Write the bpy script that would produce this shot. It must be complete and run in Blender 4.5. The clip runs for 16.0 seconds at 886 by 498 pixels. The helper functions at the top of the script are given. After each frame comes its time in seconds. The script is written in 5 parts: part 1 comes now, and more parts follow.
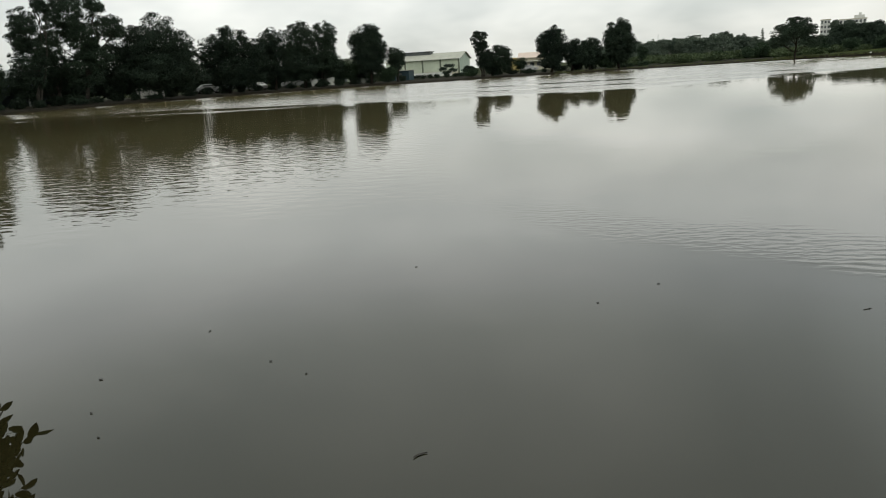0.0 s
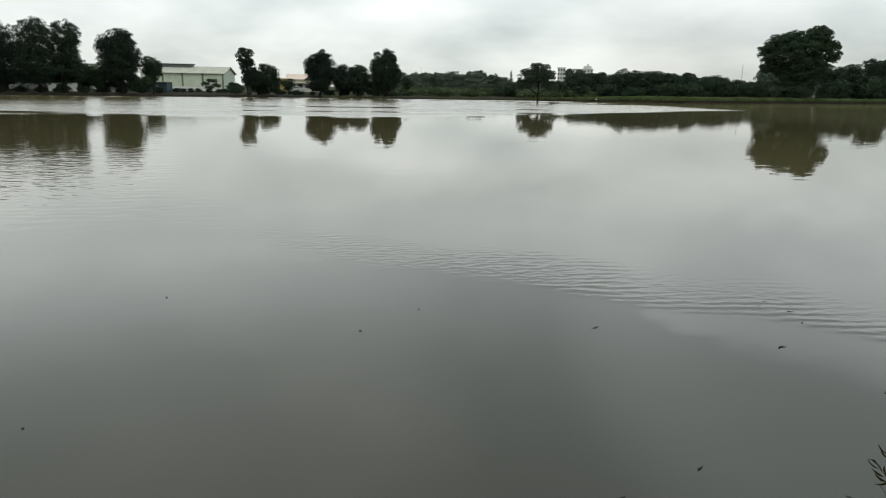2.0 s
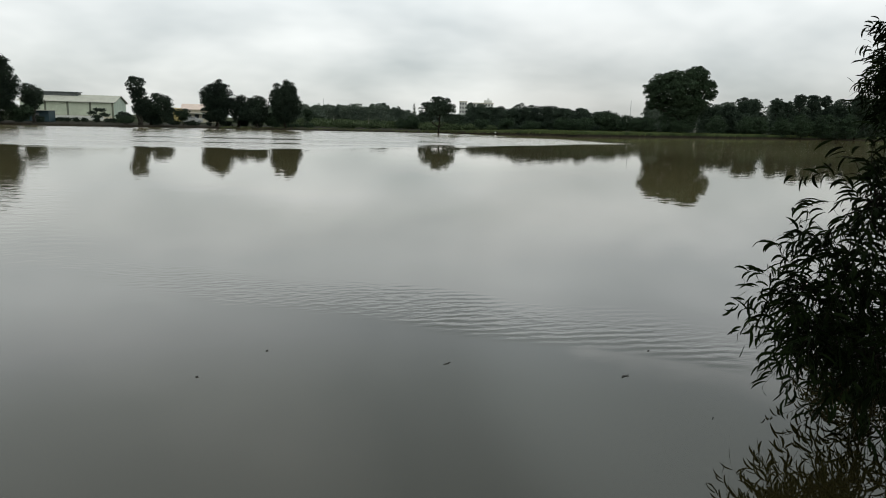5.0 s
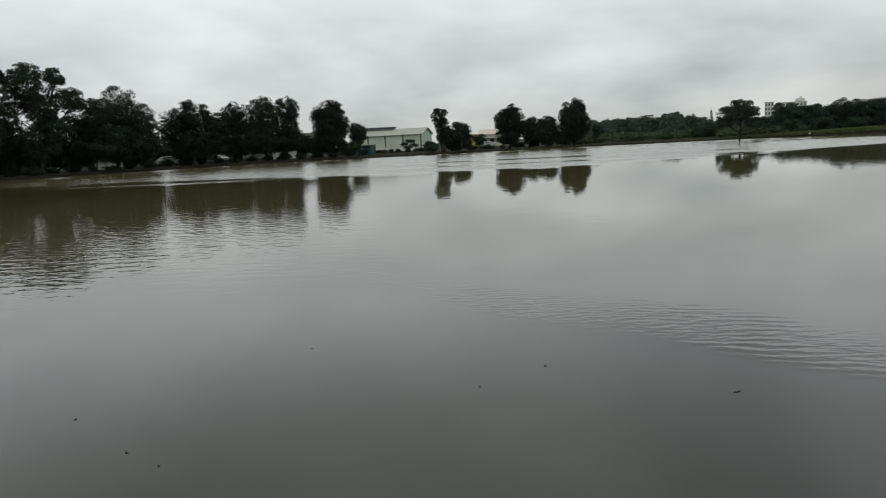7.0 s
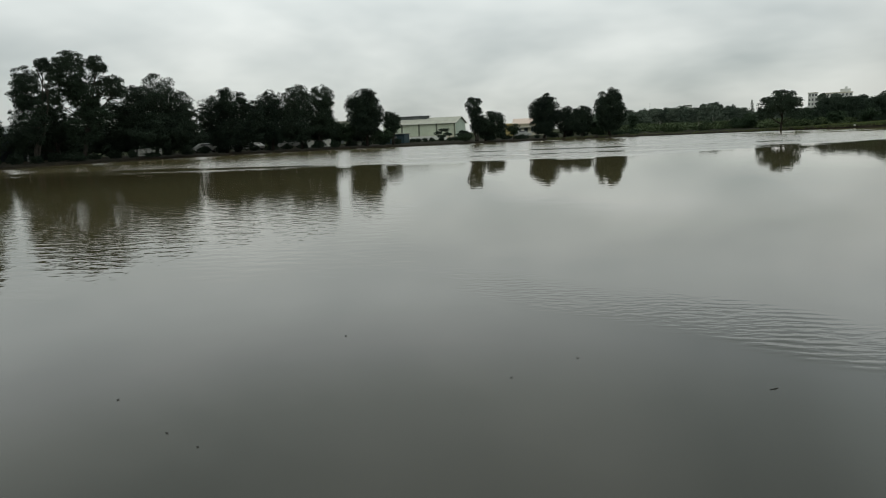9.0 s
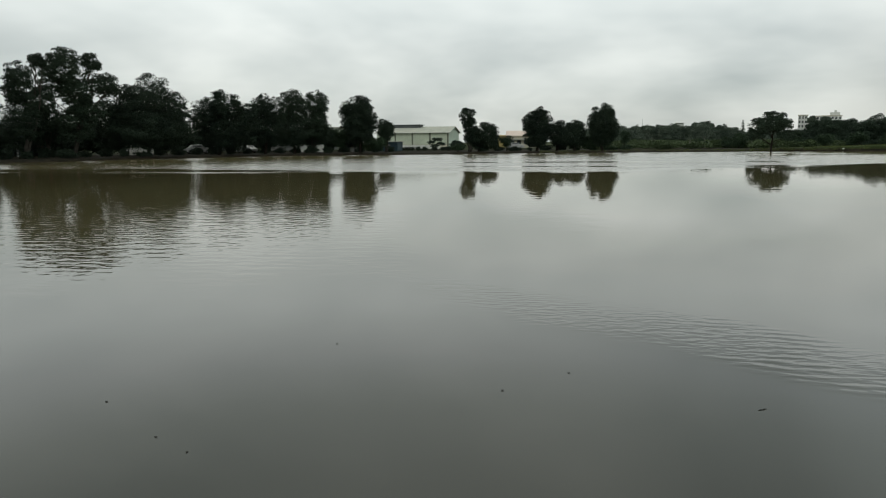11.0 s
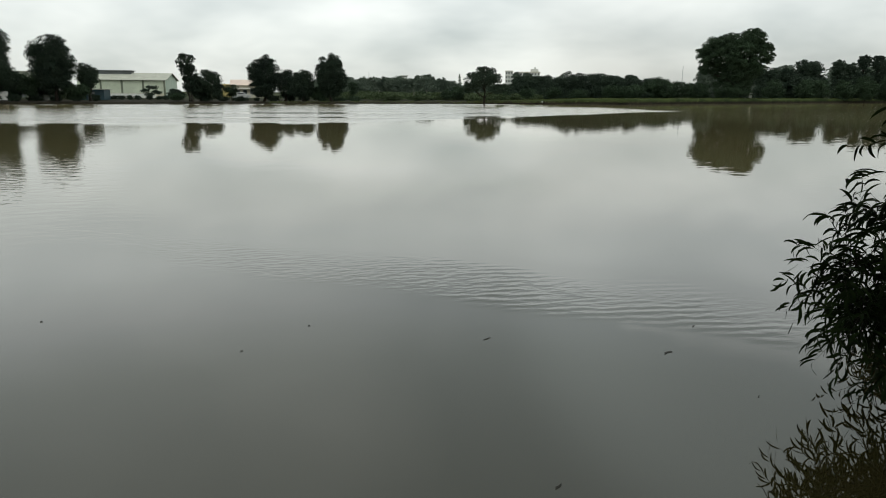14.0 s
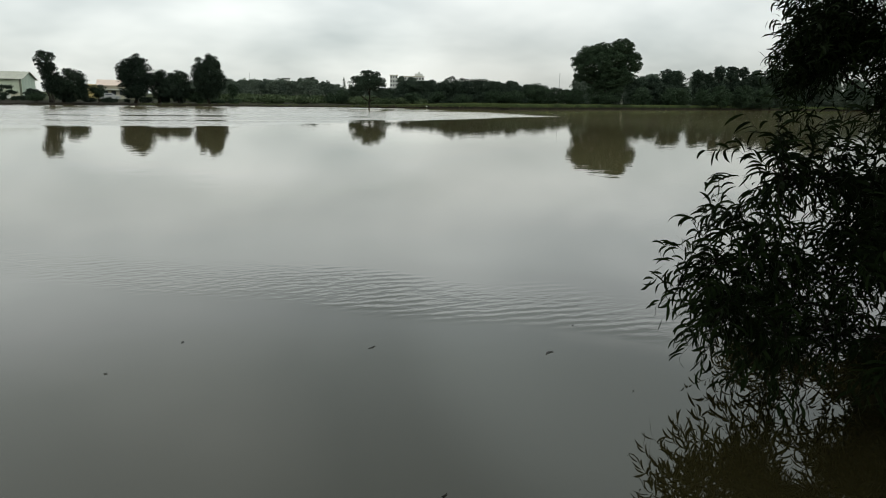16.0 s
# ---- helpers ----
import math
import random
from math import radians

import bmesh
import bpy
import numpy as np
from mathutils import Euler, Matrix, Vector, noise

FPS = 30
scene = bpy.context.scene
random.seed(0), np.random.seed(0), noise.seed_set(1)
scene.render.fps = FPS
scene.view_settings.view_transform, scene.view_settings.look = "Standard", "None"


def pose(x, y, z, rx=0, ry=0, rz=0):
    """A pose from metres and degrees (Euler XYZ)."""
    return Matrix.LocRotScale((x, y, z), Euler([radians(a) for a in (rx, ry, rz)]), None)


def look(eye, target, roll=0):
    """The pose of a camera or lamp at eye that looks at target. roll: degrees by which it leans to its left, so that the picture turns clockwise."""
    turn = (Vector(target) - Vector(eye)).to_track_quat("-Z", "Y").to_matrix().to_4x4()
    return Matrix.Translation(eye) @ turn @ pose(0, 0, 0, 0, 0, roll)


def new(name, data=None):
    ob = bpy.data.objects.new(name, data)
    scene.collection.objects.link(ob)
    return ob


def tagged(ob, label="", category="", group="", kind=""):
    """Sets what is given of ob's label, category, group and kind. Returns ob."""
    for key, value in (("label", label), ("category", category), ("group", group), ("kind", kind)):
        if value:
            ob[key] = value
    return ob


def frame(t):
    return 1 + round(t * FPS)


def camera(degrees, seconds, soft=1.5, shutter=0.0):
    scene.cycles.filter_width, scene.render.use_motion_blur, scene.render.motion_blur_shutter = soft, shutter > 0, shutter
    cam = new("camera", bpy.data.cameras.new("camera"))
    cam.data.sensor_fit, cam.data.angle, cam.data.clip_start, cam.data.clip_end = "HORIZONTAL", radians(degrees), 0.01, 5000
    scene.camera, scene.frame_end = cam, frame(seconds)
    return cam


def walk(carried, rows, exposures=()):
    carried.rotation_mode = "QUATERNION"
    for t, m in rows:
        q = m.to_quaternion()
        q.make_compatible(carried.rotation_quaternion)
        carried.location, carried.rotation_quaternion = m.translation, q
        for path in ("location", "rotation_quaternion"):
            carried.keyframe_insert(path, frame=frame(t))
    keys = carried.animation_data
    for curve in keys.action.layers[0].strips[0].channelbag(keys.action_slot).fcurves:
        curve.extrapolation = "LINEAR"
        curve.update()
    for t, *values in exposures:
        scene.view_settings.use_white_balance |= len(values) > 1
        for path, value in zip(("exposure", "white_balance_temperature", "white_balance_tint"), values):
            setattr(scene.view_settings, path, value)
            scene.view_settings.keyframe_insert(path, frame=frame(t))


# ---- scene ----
cam = camera(65.96, 16.0, soft=1.0)
PATH = [
    (0.0, pose(-0.424, -0.089, 1.859, 75.29, 3.43, 7.89)),
    (0.5, pose(-0.424, -0.029, 1.863, 73.35, 3.46, 1.23)),
    (1.0, pose(-0.421, -0.000, 1.880, 75.40, 2.00, -2.23)),
    (1.5, pose(-0.416, -0.018, 1.876, 75.78, 0.03, -7.31)),
    (2.0, pose(-0.367, -0.003, 1.880, 76.78, -1.01, -10.78)),
    (2.5, pose(-0.347, 0.066, 1.838, 75.74, -2.49, -20.18)),
    (3.0, pose(-0.334, 0.071, 1.840, 75.31, -3.21, -25.04)),
    (3.5, pose(-0.232, 0.054, 1.849, 75.19, -4.22, -36.96)),
    (4.0, pose(-0.084, -0.051, 1.863, 77.85, -1.71, -41.94)),
    (4.5, pose(0.012, -0.082, 1.893, 79.35, 0.24, -34.98)),
    (5.0, pose(0.124, 0.015, 1.901, 79.56, -1.58, -18.63)),
    (7.5, pose(0.235, -0.001, 1.915, 81.20, 3.18, 5.47)),
    (8.0, pose(0.241, -0.000, 1.932, 80.77, 3.81, 2.27)),
    (10.3, pose(0.143, -0.103, 1.907, 80.14, 0.19, 15.88)),
    (10.5, pose(0.136, -0.115, 1.918, 80.82, 0.30, 14.38)),
    (11.0, pose(0.171, -0.042, 1.944, 81.13, 0.42, 7.17)),
    (11.5, pose(0.166, -0.011, 1.904, 81.75, 0.43, 4.55)),
    (12.0, pose(0.174, 0.011, 1.902, 81.85, 0.38, 3.69)),
    (12.5, pose(0.201, 0.044, 1.916, 80.75, 0.60, 0.00)),
    (13.0, pose(0.183, 0.046, 1.907, 77.60, 0.84, -4.84)),
    (13.5, pose(0.165, 0.032, 1.928, 77.37, -0.01, -11.25)),
    (14.0, pose(0.193, 0.028, 1.924, 77.14, -0.40, -14.88)),
    (14.5, pose(0.221, 0.044, 1.927, 76.86, -0.35, -18.97)),
    (15.0, pose(0.213, 0.024, 1.929, 76.85, -0.72, -20.53)),
    (15.5, pose(0.211, 0.020, 1.929, 77.14, -0.73, -21.84)),
    (16.0, pose(0.264, 0.082, 1.932, 77.57, -1.02, -24.26)),
]
EXPOSURES = [(0.0, 0.15, 6800, 11), (0.5, 0.66, 6800, 11.5), (1.0, 0.32, 6720, 9.5), (1.5, 0.20, 6700, 9.5), (2.0, 0.22, 6600, 9.5), (2.5, 0.17, 6620, 8.5), (3.0, 0.28, 6720, 9.5), (3.5, 0.56, 6800, 10.5), (4.0, 0.28, 6720, 11), (4.5, 0.2, 6650, 11.5), (5.0, 0.07, 6580, 11.5), (7.5, -0.26, 6480, 10), (8.0, -0.26, 6550, 9.5), (10.5, -0.16, 6650, 8), (12.5, -0.13, 6550, 8.5), (13.0, -0.04, 6600, 9), (13.5, 0.18, 6650, 9), (14.5, 0.14, 6650, 9), (16.0, 0.15, 6620, 9)]
walk(cam, PATH, EXPOSURES)

# ---- sky and sun ----
world = bpy.data.worlds.new("overcast_sky")
scene.world = world
world.use_nodes = True
wt = world.node_tree
wt.nodes.clear()


def wnode(kind, **values):
    n = wt.nodes.new(kind)
    for key, value in values.items():
        n.inputs[key].default_value = value
    return n


def wmath(op, a, b=None):
    n = wt.nodes.new("ShaderNodeMath")
    n.operation = op
    for slot, v in ((0, a), (1, b)):
        if v is None:
            continue
        if isinstance(v, (int, float)):
            n.inputs[slot].default_value = v
        else:
            wt.links.new(v, n.inputs[slot])
    return n.outputs[0]


coords = wnode("ShaderNodeTexCoord")
split = wnode("ShaderNodeSeparateXYZ")
wt.links.new(coords.outputs["Generated"], split.inputs[0])
up = wmath("MAXIMUM", split.outputs["Z"], 0.0)
spread = wmath("ADD", up, 0.30)
flat = wnode("ShaderNodeCombineXYZ")
wt.links.new(wmath("DIVIDE", split.outputs["X"], spread), flat.inputs["X"])
wt.links.new(wmath("DIVIDE", split.outputs["Y"], spread), flat.inputs["Y"])
banks = wnode("ShaderNodeTexNoise", Scale=1.15, Detail=4.0, Roughness=0.5, Distortion=0.2)
wisps = wnode("ShaderNodeTexNoise", Scale=2.4, Detail=3.0, Roughness=0.5, Distortion=0.1)
for n in (banks, wisps):
    wt.links.new(flat.outputs[0], n.inputs["Vector"])
cloud = wmath("ADD", wmath("MULTIPLY", banks.outputs["Fac"], 0.76), wmath("MULTIPLY", wisps.outputs["Fac"], 0.24))
tone = wnode("ShaderNodeValToRGB")
tone.color_ramp.elements[0].position, tone.color_ramp.elements[0].color = 0.36, (0.44, 0.485, 0.49, 1)
tone.color_ramp.elements[1].position, tone.color_ramp.elements[1].color = 0.62, (0.76, 0.795, 0.785, 1)
# a darker cloud bank, high over the far side of the pond, with a crisp lower rim that steps up on one side
bearing = wmath("ARCTAN2", split.outputs["X"], split.outputs["Y"])
lift = wmath("ARCSINE", split.outputs["Z"])
rim = wnode("ShaderNodeValToRGB")
RIM_LINE = ((-40, 20.5), (-25, 16.5), (-12, 13.4), (0, 13.6), (10, 13.9), (20, 15.0), (26.8, 16.2), (28.7, 18.2), (36, 18.7), (46, 19.4), (62, 21))
for k, (way, rise) in enumerate(RIM_LINE):
    at = (way + 41) / 104
    e = rim.color_ramp.elements[k] if k < 2 else rim.color_ramp.elements.new(at)
    e.position, e.color = at, (rise / 40,) * 3 + (1,)
wt.links.new(wmath("ADD", wmath("MULTIPLY", bearing, 180 / math.pi / 104), 41 / 104), rim.inputs["Fac"])
grain = wnode("ShaderNodeTexNoise", Scale=9.0, Detail=4.0, Roughness=0.55)
wt.links.new(flat.outputs[0], grain.inputs["Vector"])
over = wmath("SUBTRACT", wmath("MULTIPLY", lift, 180 / math.pi), wmath("MULTIPLY", rim.outputs["Color"], 40.0))
over = wmath("ADD", over, wmath("MULTIPLY", wmath("SUBTRACT", grain.outputs["Fac"], 0.5), 2.6))


def wsmooth(value, lo, hi, a=0.0, b=1.0):
    n = wt.nodes.new("ShaderNodeMapRange")
    n.interpolation_type = "SMOOTHSTEP"
    wt.links.new(value, n.inputs["Value"])
    for key, v in (("From Min", lo), ("From Max", hi), ("To Min", a), ("To Max", b)):
        n.inputs[key].default_value = v
    return n.outputs["Result"]


crisp = wsmooth(over, -0.8, 1.5)
broad = wsmooth(over, -3.0, 11.0)
side = wmath("MULTIPLY", wsmooth(bearing, radians(-14), radians(2)), wsmooth(bearing, radians(29), radians(38), 1.0, 0.5))
bank = wmath("ADD", wmath("MULTIPLY", crisp, wmath("MULTIPLY", side, 0.78)), wmath("MULTIPLY", broad, wmath("SUBTRACT", 1.0, wmath("MULTIPLY", side, 0.78))))
# thinner to one side, heavier to the other
bank = wmath("MULTIPLY", bank, wmath("ADD", wsmooth(bearing, radians(-2), radians(34), 0.5, 1.6), wsmooth(bearing, radians(-32), radians(-15), 0.75, 0.0)))
bank = wmath("MULTIPLY", bank, wsmooth(lift, radians(46), radians(62), 1.0, 0.0))
bank = wmath("MULTIPLY", bank, wmath("MULTIPLY", wsmooth(bearing, radians(62), radians(85), 1.0, 0.0), wsmooth(bearing, radians(-75), radians(-45))))
# the deck evens out higher up
even = wsmooth(lift, radians(7), radians(14), 0.0, 0.6)
cloud = wmath("ADD", wmath("MULTIPLY", cloud, wmath("SUBTRACT", 1.0, even)), wmath("MULTIPLY", even, 0.545))
wt.links.new(wmath("SUBTRACT", cloud, wmath("MULTIPLY", bank, 0.15)), tone.inputs["Fac"])
height = wnode("ShaderNodeValToRGB")
for k, (at, shade) in enumerate(((0.0, 0.87), (0.13, 1.04), (0.23, 1.44), (0.30, 1.42), (0.37, 1.34), (0.45, 1.36), (0.55, 1.46), (0.85, 1.30))):
    e = height.color_ramp.elements[0] if k == 0 else (height.color_ramp.elements[1] if k == 1 else height.color_ramp.elements.new(at))
    e.position, e.color = at, (shade * (0.985 if at > 0.3 else 1.0), shade, shade * (0.955 if at > 0.3 else 0.99), 1)
wt.links.new(up, height.inputs["Fac"])
both = wt.nodes.new("ShaderNodeMix")
both.data_type, both.blend_type = "RGBA", "MULTIPLY"
both.inputs["Factor"].default_value = 1.0
wt.links.new(tone.outputs["Color"], both.inputs[6])
wt.links.new(height.outputs["Color"], both.inputs[7])
sky = wt.nodes.new("ShaderNodeTexSky")
sky.sky_type, sky.sun_disc = "NISHITA", False
sky.sun_elevation, sky.sun_rotation = radians(68), radians(21)
clear = wnode("ShaderNodeBackground", Strength=0.012)
wt.links.new(sky.outputs[0], clear.inputs["Color"])
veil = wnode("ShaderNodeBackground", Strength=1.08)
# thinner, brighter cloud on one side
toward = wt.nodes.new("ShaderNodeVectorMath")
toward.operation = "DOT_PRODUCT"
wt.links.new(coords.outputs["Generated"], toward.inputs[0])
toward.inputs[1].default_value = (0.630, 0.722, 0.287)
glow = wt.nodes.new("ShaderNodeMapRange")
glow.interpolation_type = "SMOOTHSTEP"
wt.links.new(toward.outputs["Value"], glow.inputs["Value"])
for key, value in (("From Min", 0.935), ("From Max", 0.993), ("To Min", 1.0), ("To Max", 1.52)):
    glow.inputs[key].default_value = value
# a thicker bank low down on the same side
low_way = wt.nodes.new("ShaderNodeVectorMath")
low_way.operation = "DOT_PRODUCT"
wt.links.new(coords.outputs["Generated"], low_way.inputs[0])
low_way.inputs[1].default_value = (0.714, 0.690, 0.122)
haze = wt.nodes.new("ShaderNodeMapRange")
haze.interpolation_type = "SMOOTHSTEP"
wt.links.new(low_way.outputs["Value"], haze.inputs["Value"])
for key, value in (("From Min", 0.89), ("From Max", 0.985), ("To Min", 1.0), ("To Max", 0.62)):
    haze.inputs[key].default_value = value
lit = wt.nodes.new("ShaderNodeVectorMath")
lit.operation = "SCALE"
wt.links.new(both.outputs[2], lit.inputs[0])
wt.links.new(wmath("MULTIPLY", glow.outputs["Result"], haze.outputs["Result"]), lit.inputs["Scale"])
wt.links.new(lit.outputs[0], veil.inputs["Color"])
total = wnode("ShaderNodeAddShader")
wt.links.new(clear.outputs[0], total.inputs[0])
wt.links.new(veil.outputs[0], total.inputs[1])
final = wnode("ShaderNodeOutputWorld")
wt.links.new(total.outputs[0], final.inputs["Surface"])

sun = new("sun", bpy.data.lights.new("sun", "SUN"))
sun.data.energy, sun.data.angle, sun.data.color = 0.5, radians(40), (1.0, 0.97, 0.92)
sun.matrix_world = look((13, 34, 90), (0, 0, 0))

# ---- materials ----
def shader(name, rough=0.8, metal=0.0):
    m = bpy.data.materials.new(name)
    m.use_nodes = True
    b = m.node_tree.nodes["Principled BSDF"]
    b.inputs["Roughness"].default_value = rough
    b.inputs["Metallic"].default_value = metal
    return m, m.node_tree, b


def ramp(nt, source, stops):
    r = nt.nodes.new("ShaderNodeValToRGB")
    els = r.color_ramp.elements
    while len(els) < len(stops):
        els.new(0.5)
    for el, (p, c) in zip(els, stops):
        el.position, el.color = p, (*c, 1)
    nt.links.new(source, r.inputs["Fac"])
    return r.outputs["Color"]


def surface(name, dark, light, scale=2.0, rough=0.8, metal=0.0, bump=0.3, fine=8.0, depth=0.01):
    """A surface mottled at two scales, with a fine relief."""
    m, nt, b = shader(name, rough, metal)
    if rough >= 0.8:
        b.inputs["Specular IOR Level"].default_value = 0.08
    co = nt.nodes.new("ShaderNodeNewGeometry").outputs["Position"]
    big, small = nt.nodes.new("ShaderNodeTexNoise"), nt.nodes.new("ShaderNodeTexNoise")
    for n, s in ((big, scale), (small, scale * fine)):
        n.inputs["Scale"].default_value, n.inputs["Detail"].default_value = s, 6.0
        nt.links.new(co, n.inputs["Vector"])
    mix = nt.nodes.new("ShaderNodeMath")
    mix.operation = "MULTIPLY_ADD"
    nt.links.new(small.outputs["Fac"], mix.inputs[0])
    mix.inputs[1].default_value = 0.45
    half = nt.nodes.new("ShaderNodeMath")
    half.operation = "MULTIPLY"
    nt.links.new(big.outputs["Fac"], half.inputs[0])
    half.inputs[1].default_value = 0.55
    nt.links.new(half.outputs[0], mix.inputs[2])
    nt.links.new(ramp(nt, mix.outputs[0], ((0.34, dark), (0.66, light))), b.inputs["Base Color"])
    bp = nt.nodes.new("ShaderNodeBump")
    bp.inputs["Strength"].default_value, bp.inputs["Distance"].default_value = bump, depth
    nt.links.new(small.outputs["Fac"], bp.inputs["Height"])
    nt.links.new(bp.outputs[0], b.inputs["Normal"])
    return m


def foliage(name, dark, light, rough=0.6, gloss=0.08, vary=0.45):
    """Leaves that differ from one another and from tree to tree."""
    m, nt, b = shader(name, rough)
    geo = nt.nodes.new("ShaderNodeNewGeometry")
    info = nt.nodes.new("ShaderNodeObjectInfo")
    n = nt.nodes.new("ShaderNodeTexNoise")
    n.inputs["Scale"].default_value, n.inputs["Detail"].default_value = 0.5, 3.0
    nt.links.new(geo.outputs["Position"], n.inputs["Vector"])
    mix = nt.nodes.new("ShaderNodeMath")
    mix.operation = "MULTIPLY_ADD"
    nt.links.new(geo.outputs["Random Per Island"], mix.inputs[0])
    mix.inputs[1].default_value = vary
    nt.links.new(n.outputs["Fac"], mix.inputs[2])
    more = nt.nodes.new("ShaderNodeMath")
    more.operation = "MULTIPLY_ADD"
    nt.links.new(info.outputs["Random"], more.inputs[0])
    more.inputs[1].default_value = 0.3
    nt.links.new(mix.outputs[0], more.inputs[2])
    nt.links.new(ramp(nt, more.outputs[0], ((0.35, dark), (1.25, light))), b.inputs["Base Color"])
    b.inputs["Specular IOR Level"].default_value = gloss
    return m


M_BLADE = foliage("grass_blade", (0.024, 0.038, 0.011), (0.10, 0.12, 0.045), 0.8)
M_BARK = surface("bark", (0.010, 0.008, 0.006), (0.040, 0.034, 0.027), 3.0, 0.95, bump=0.8, fine=6, depth=0.03)
M_PALEBARK = surface("pale_bark", (0.08, 0.075, 0.065), (0.26, 0.25, 0.22), 3.0, 0.9, bump=0.5, fine=6, depth=0.02)
M_GREYBARK = surface("grey_bark", (0.020, 0.018, 0.015), (0.070, 0.064, 0.055), 3.0, 0.9, bump=0.6, fine=6, depth=0.02)
# the boughs' shade is put into the stake's dark wood colour
M_STAKE = surface("shaded_weathered_wood", (0.008, 0.007, 0.005), (0.026, 0.022, 0.016), 4.0, 0.9, bump=0.5, fine=6, depth=0.01)
M_DARKLEAF = foliage("dark_leaf", (0.005, 0.010, 0.009), (0.026, 0.040, 0.026))
M_AIRYLEAF = foliage("airy_leaf", (0.006, 0.011, 0.009), (0.027, 0.042, 0.027))
M_GREENLEAF = foliage("green_leaf", (0.008, 0.016, 0.010), (0.036, 0.058, 0.032))
# distance haze is put into this paler, bluer leaf colour
M_HAZELEAF = foliage("haze_leaf", (0.045, 0.064, 0.052), (0.110, 0.138, 0.104), vary=0.2)
M_MIDLEAF = foliage("mid_leaf", (0.009, 0.017, 0.013), (0.038, 0.056, 0.038))
M_SCRUB = foliage("scrub_leaf", (0.016, 0.029, 0.014), (0.068, 0.094, 0.044))
# near trees: backlit shade is put into these near-black leaf and bark colours
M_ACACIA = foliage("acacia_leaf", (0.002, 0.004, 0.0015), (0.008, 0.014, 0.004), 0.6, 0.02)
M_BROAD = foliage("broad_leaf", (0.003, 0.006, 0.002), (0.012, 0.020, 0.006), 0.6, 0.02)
M_DARKBARK = surface("shade_dark_bark", (0.004, 0.003, 0.002), (0.012, 0.010, 0.007), 3.0, 0.95, bump=0.8, fine=6, depth=0.02)
M_DRYLEAF = surface("dry_leaf", (0.006, 0.005, 0.004), (0.022, 0.017, 0.011), 20.0, 0.7)
M_PANEL = surface("green_white_sheet", (0.48, 0.52, 0.41), (0.62, 0.66, 0.54), 0.5, 0.8, bump=0.1)
M_GABLE = surface("pale_green_sheet", (0.32, 0.40, 0.33), (0.43, 0.50, 0.42), 0.5, 0.6, bump=0.1)
M_PILASTER = surface("weathered_column", (0.13, 0.15, 0.11), (0.22, 0.23, 0.18), 1.0, 0.8)
M_ROOF = surface("grey_sheet_roof", (0.30, 0.31, 0.27), (0.42, 0.42, 0.37), 0.6, 0.8, bump=0.2)
M_DARKROOF = surface("dark_sheet_roof", (0.07, 0.08, 0.08), (0.14, 0.15, 0.15), 0.8, 0.6)
M_PINKROOF = surface("faded_pink_roof", (0.46, 0.36, 0.31), (0.60, 0.50, 0.44), 0.8, 0.7)
M_CREAM = surface("cream_render", (0.42, 0.39, 0.30), (0.58, 0.54, 0.44), 0.8, 0.85)
M_YELLOW = surface("ochre_render", (0.42, 0.33, 0.12), (0.56, 0.45, 0.2), 0.8, 0.85)
M_BLUE = surface("blue_sheet", (0.012, 0.034, 0.045), (0.028, 0.066, 0.082), 1.0, 0.6)
M_NAVY = surface("navy_sheet", (0.012, 0.02, 0.03), (0.035, 0.05, 0.065), 1.0, 0.6)
M_WHITE = surface("white_render", (0.55, 0.55, 0.52), (0.75, 0.75, 0.72), 0.3, 0.85)
M_GLASS = surface("dark_window", (0.03, 0.035, 0.04), (0.07, 0.075, 0.08), 1.0, 0.15, bump=0.0)
M_PAINT = surface("white_car_paint", (0.26, 0.26, 0.26), (0.40, 0.40, 0.40), 0.7, 0.3, bump=0.0)
M_RUBBER = surface("rubber", (0.012, 0.012, 0.012), (0.03, 0.03, 0.03), 6.0, 0.9)
M_STEEL = surface("galvanised_steel", (0.25, 0.26, 0.27), (0.42, 0.43, 0.44), 4.0, 0.45, 0.8)
M_STONE = surface("pale_concrete", (0.30, 0.31, 0.31), (0.55, 0.56, 0.56), 5.0, 0.9, bump=0.6)


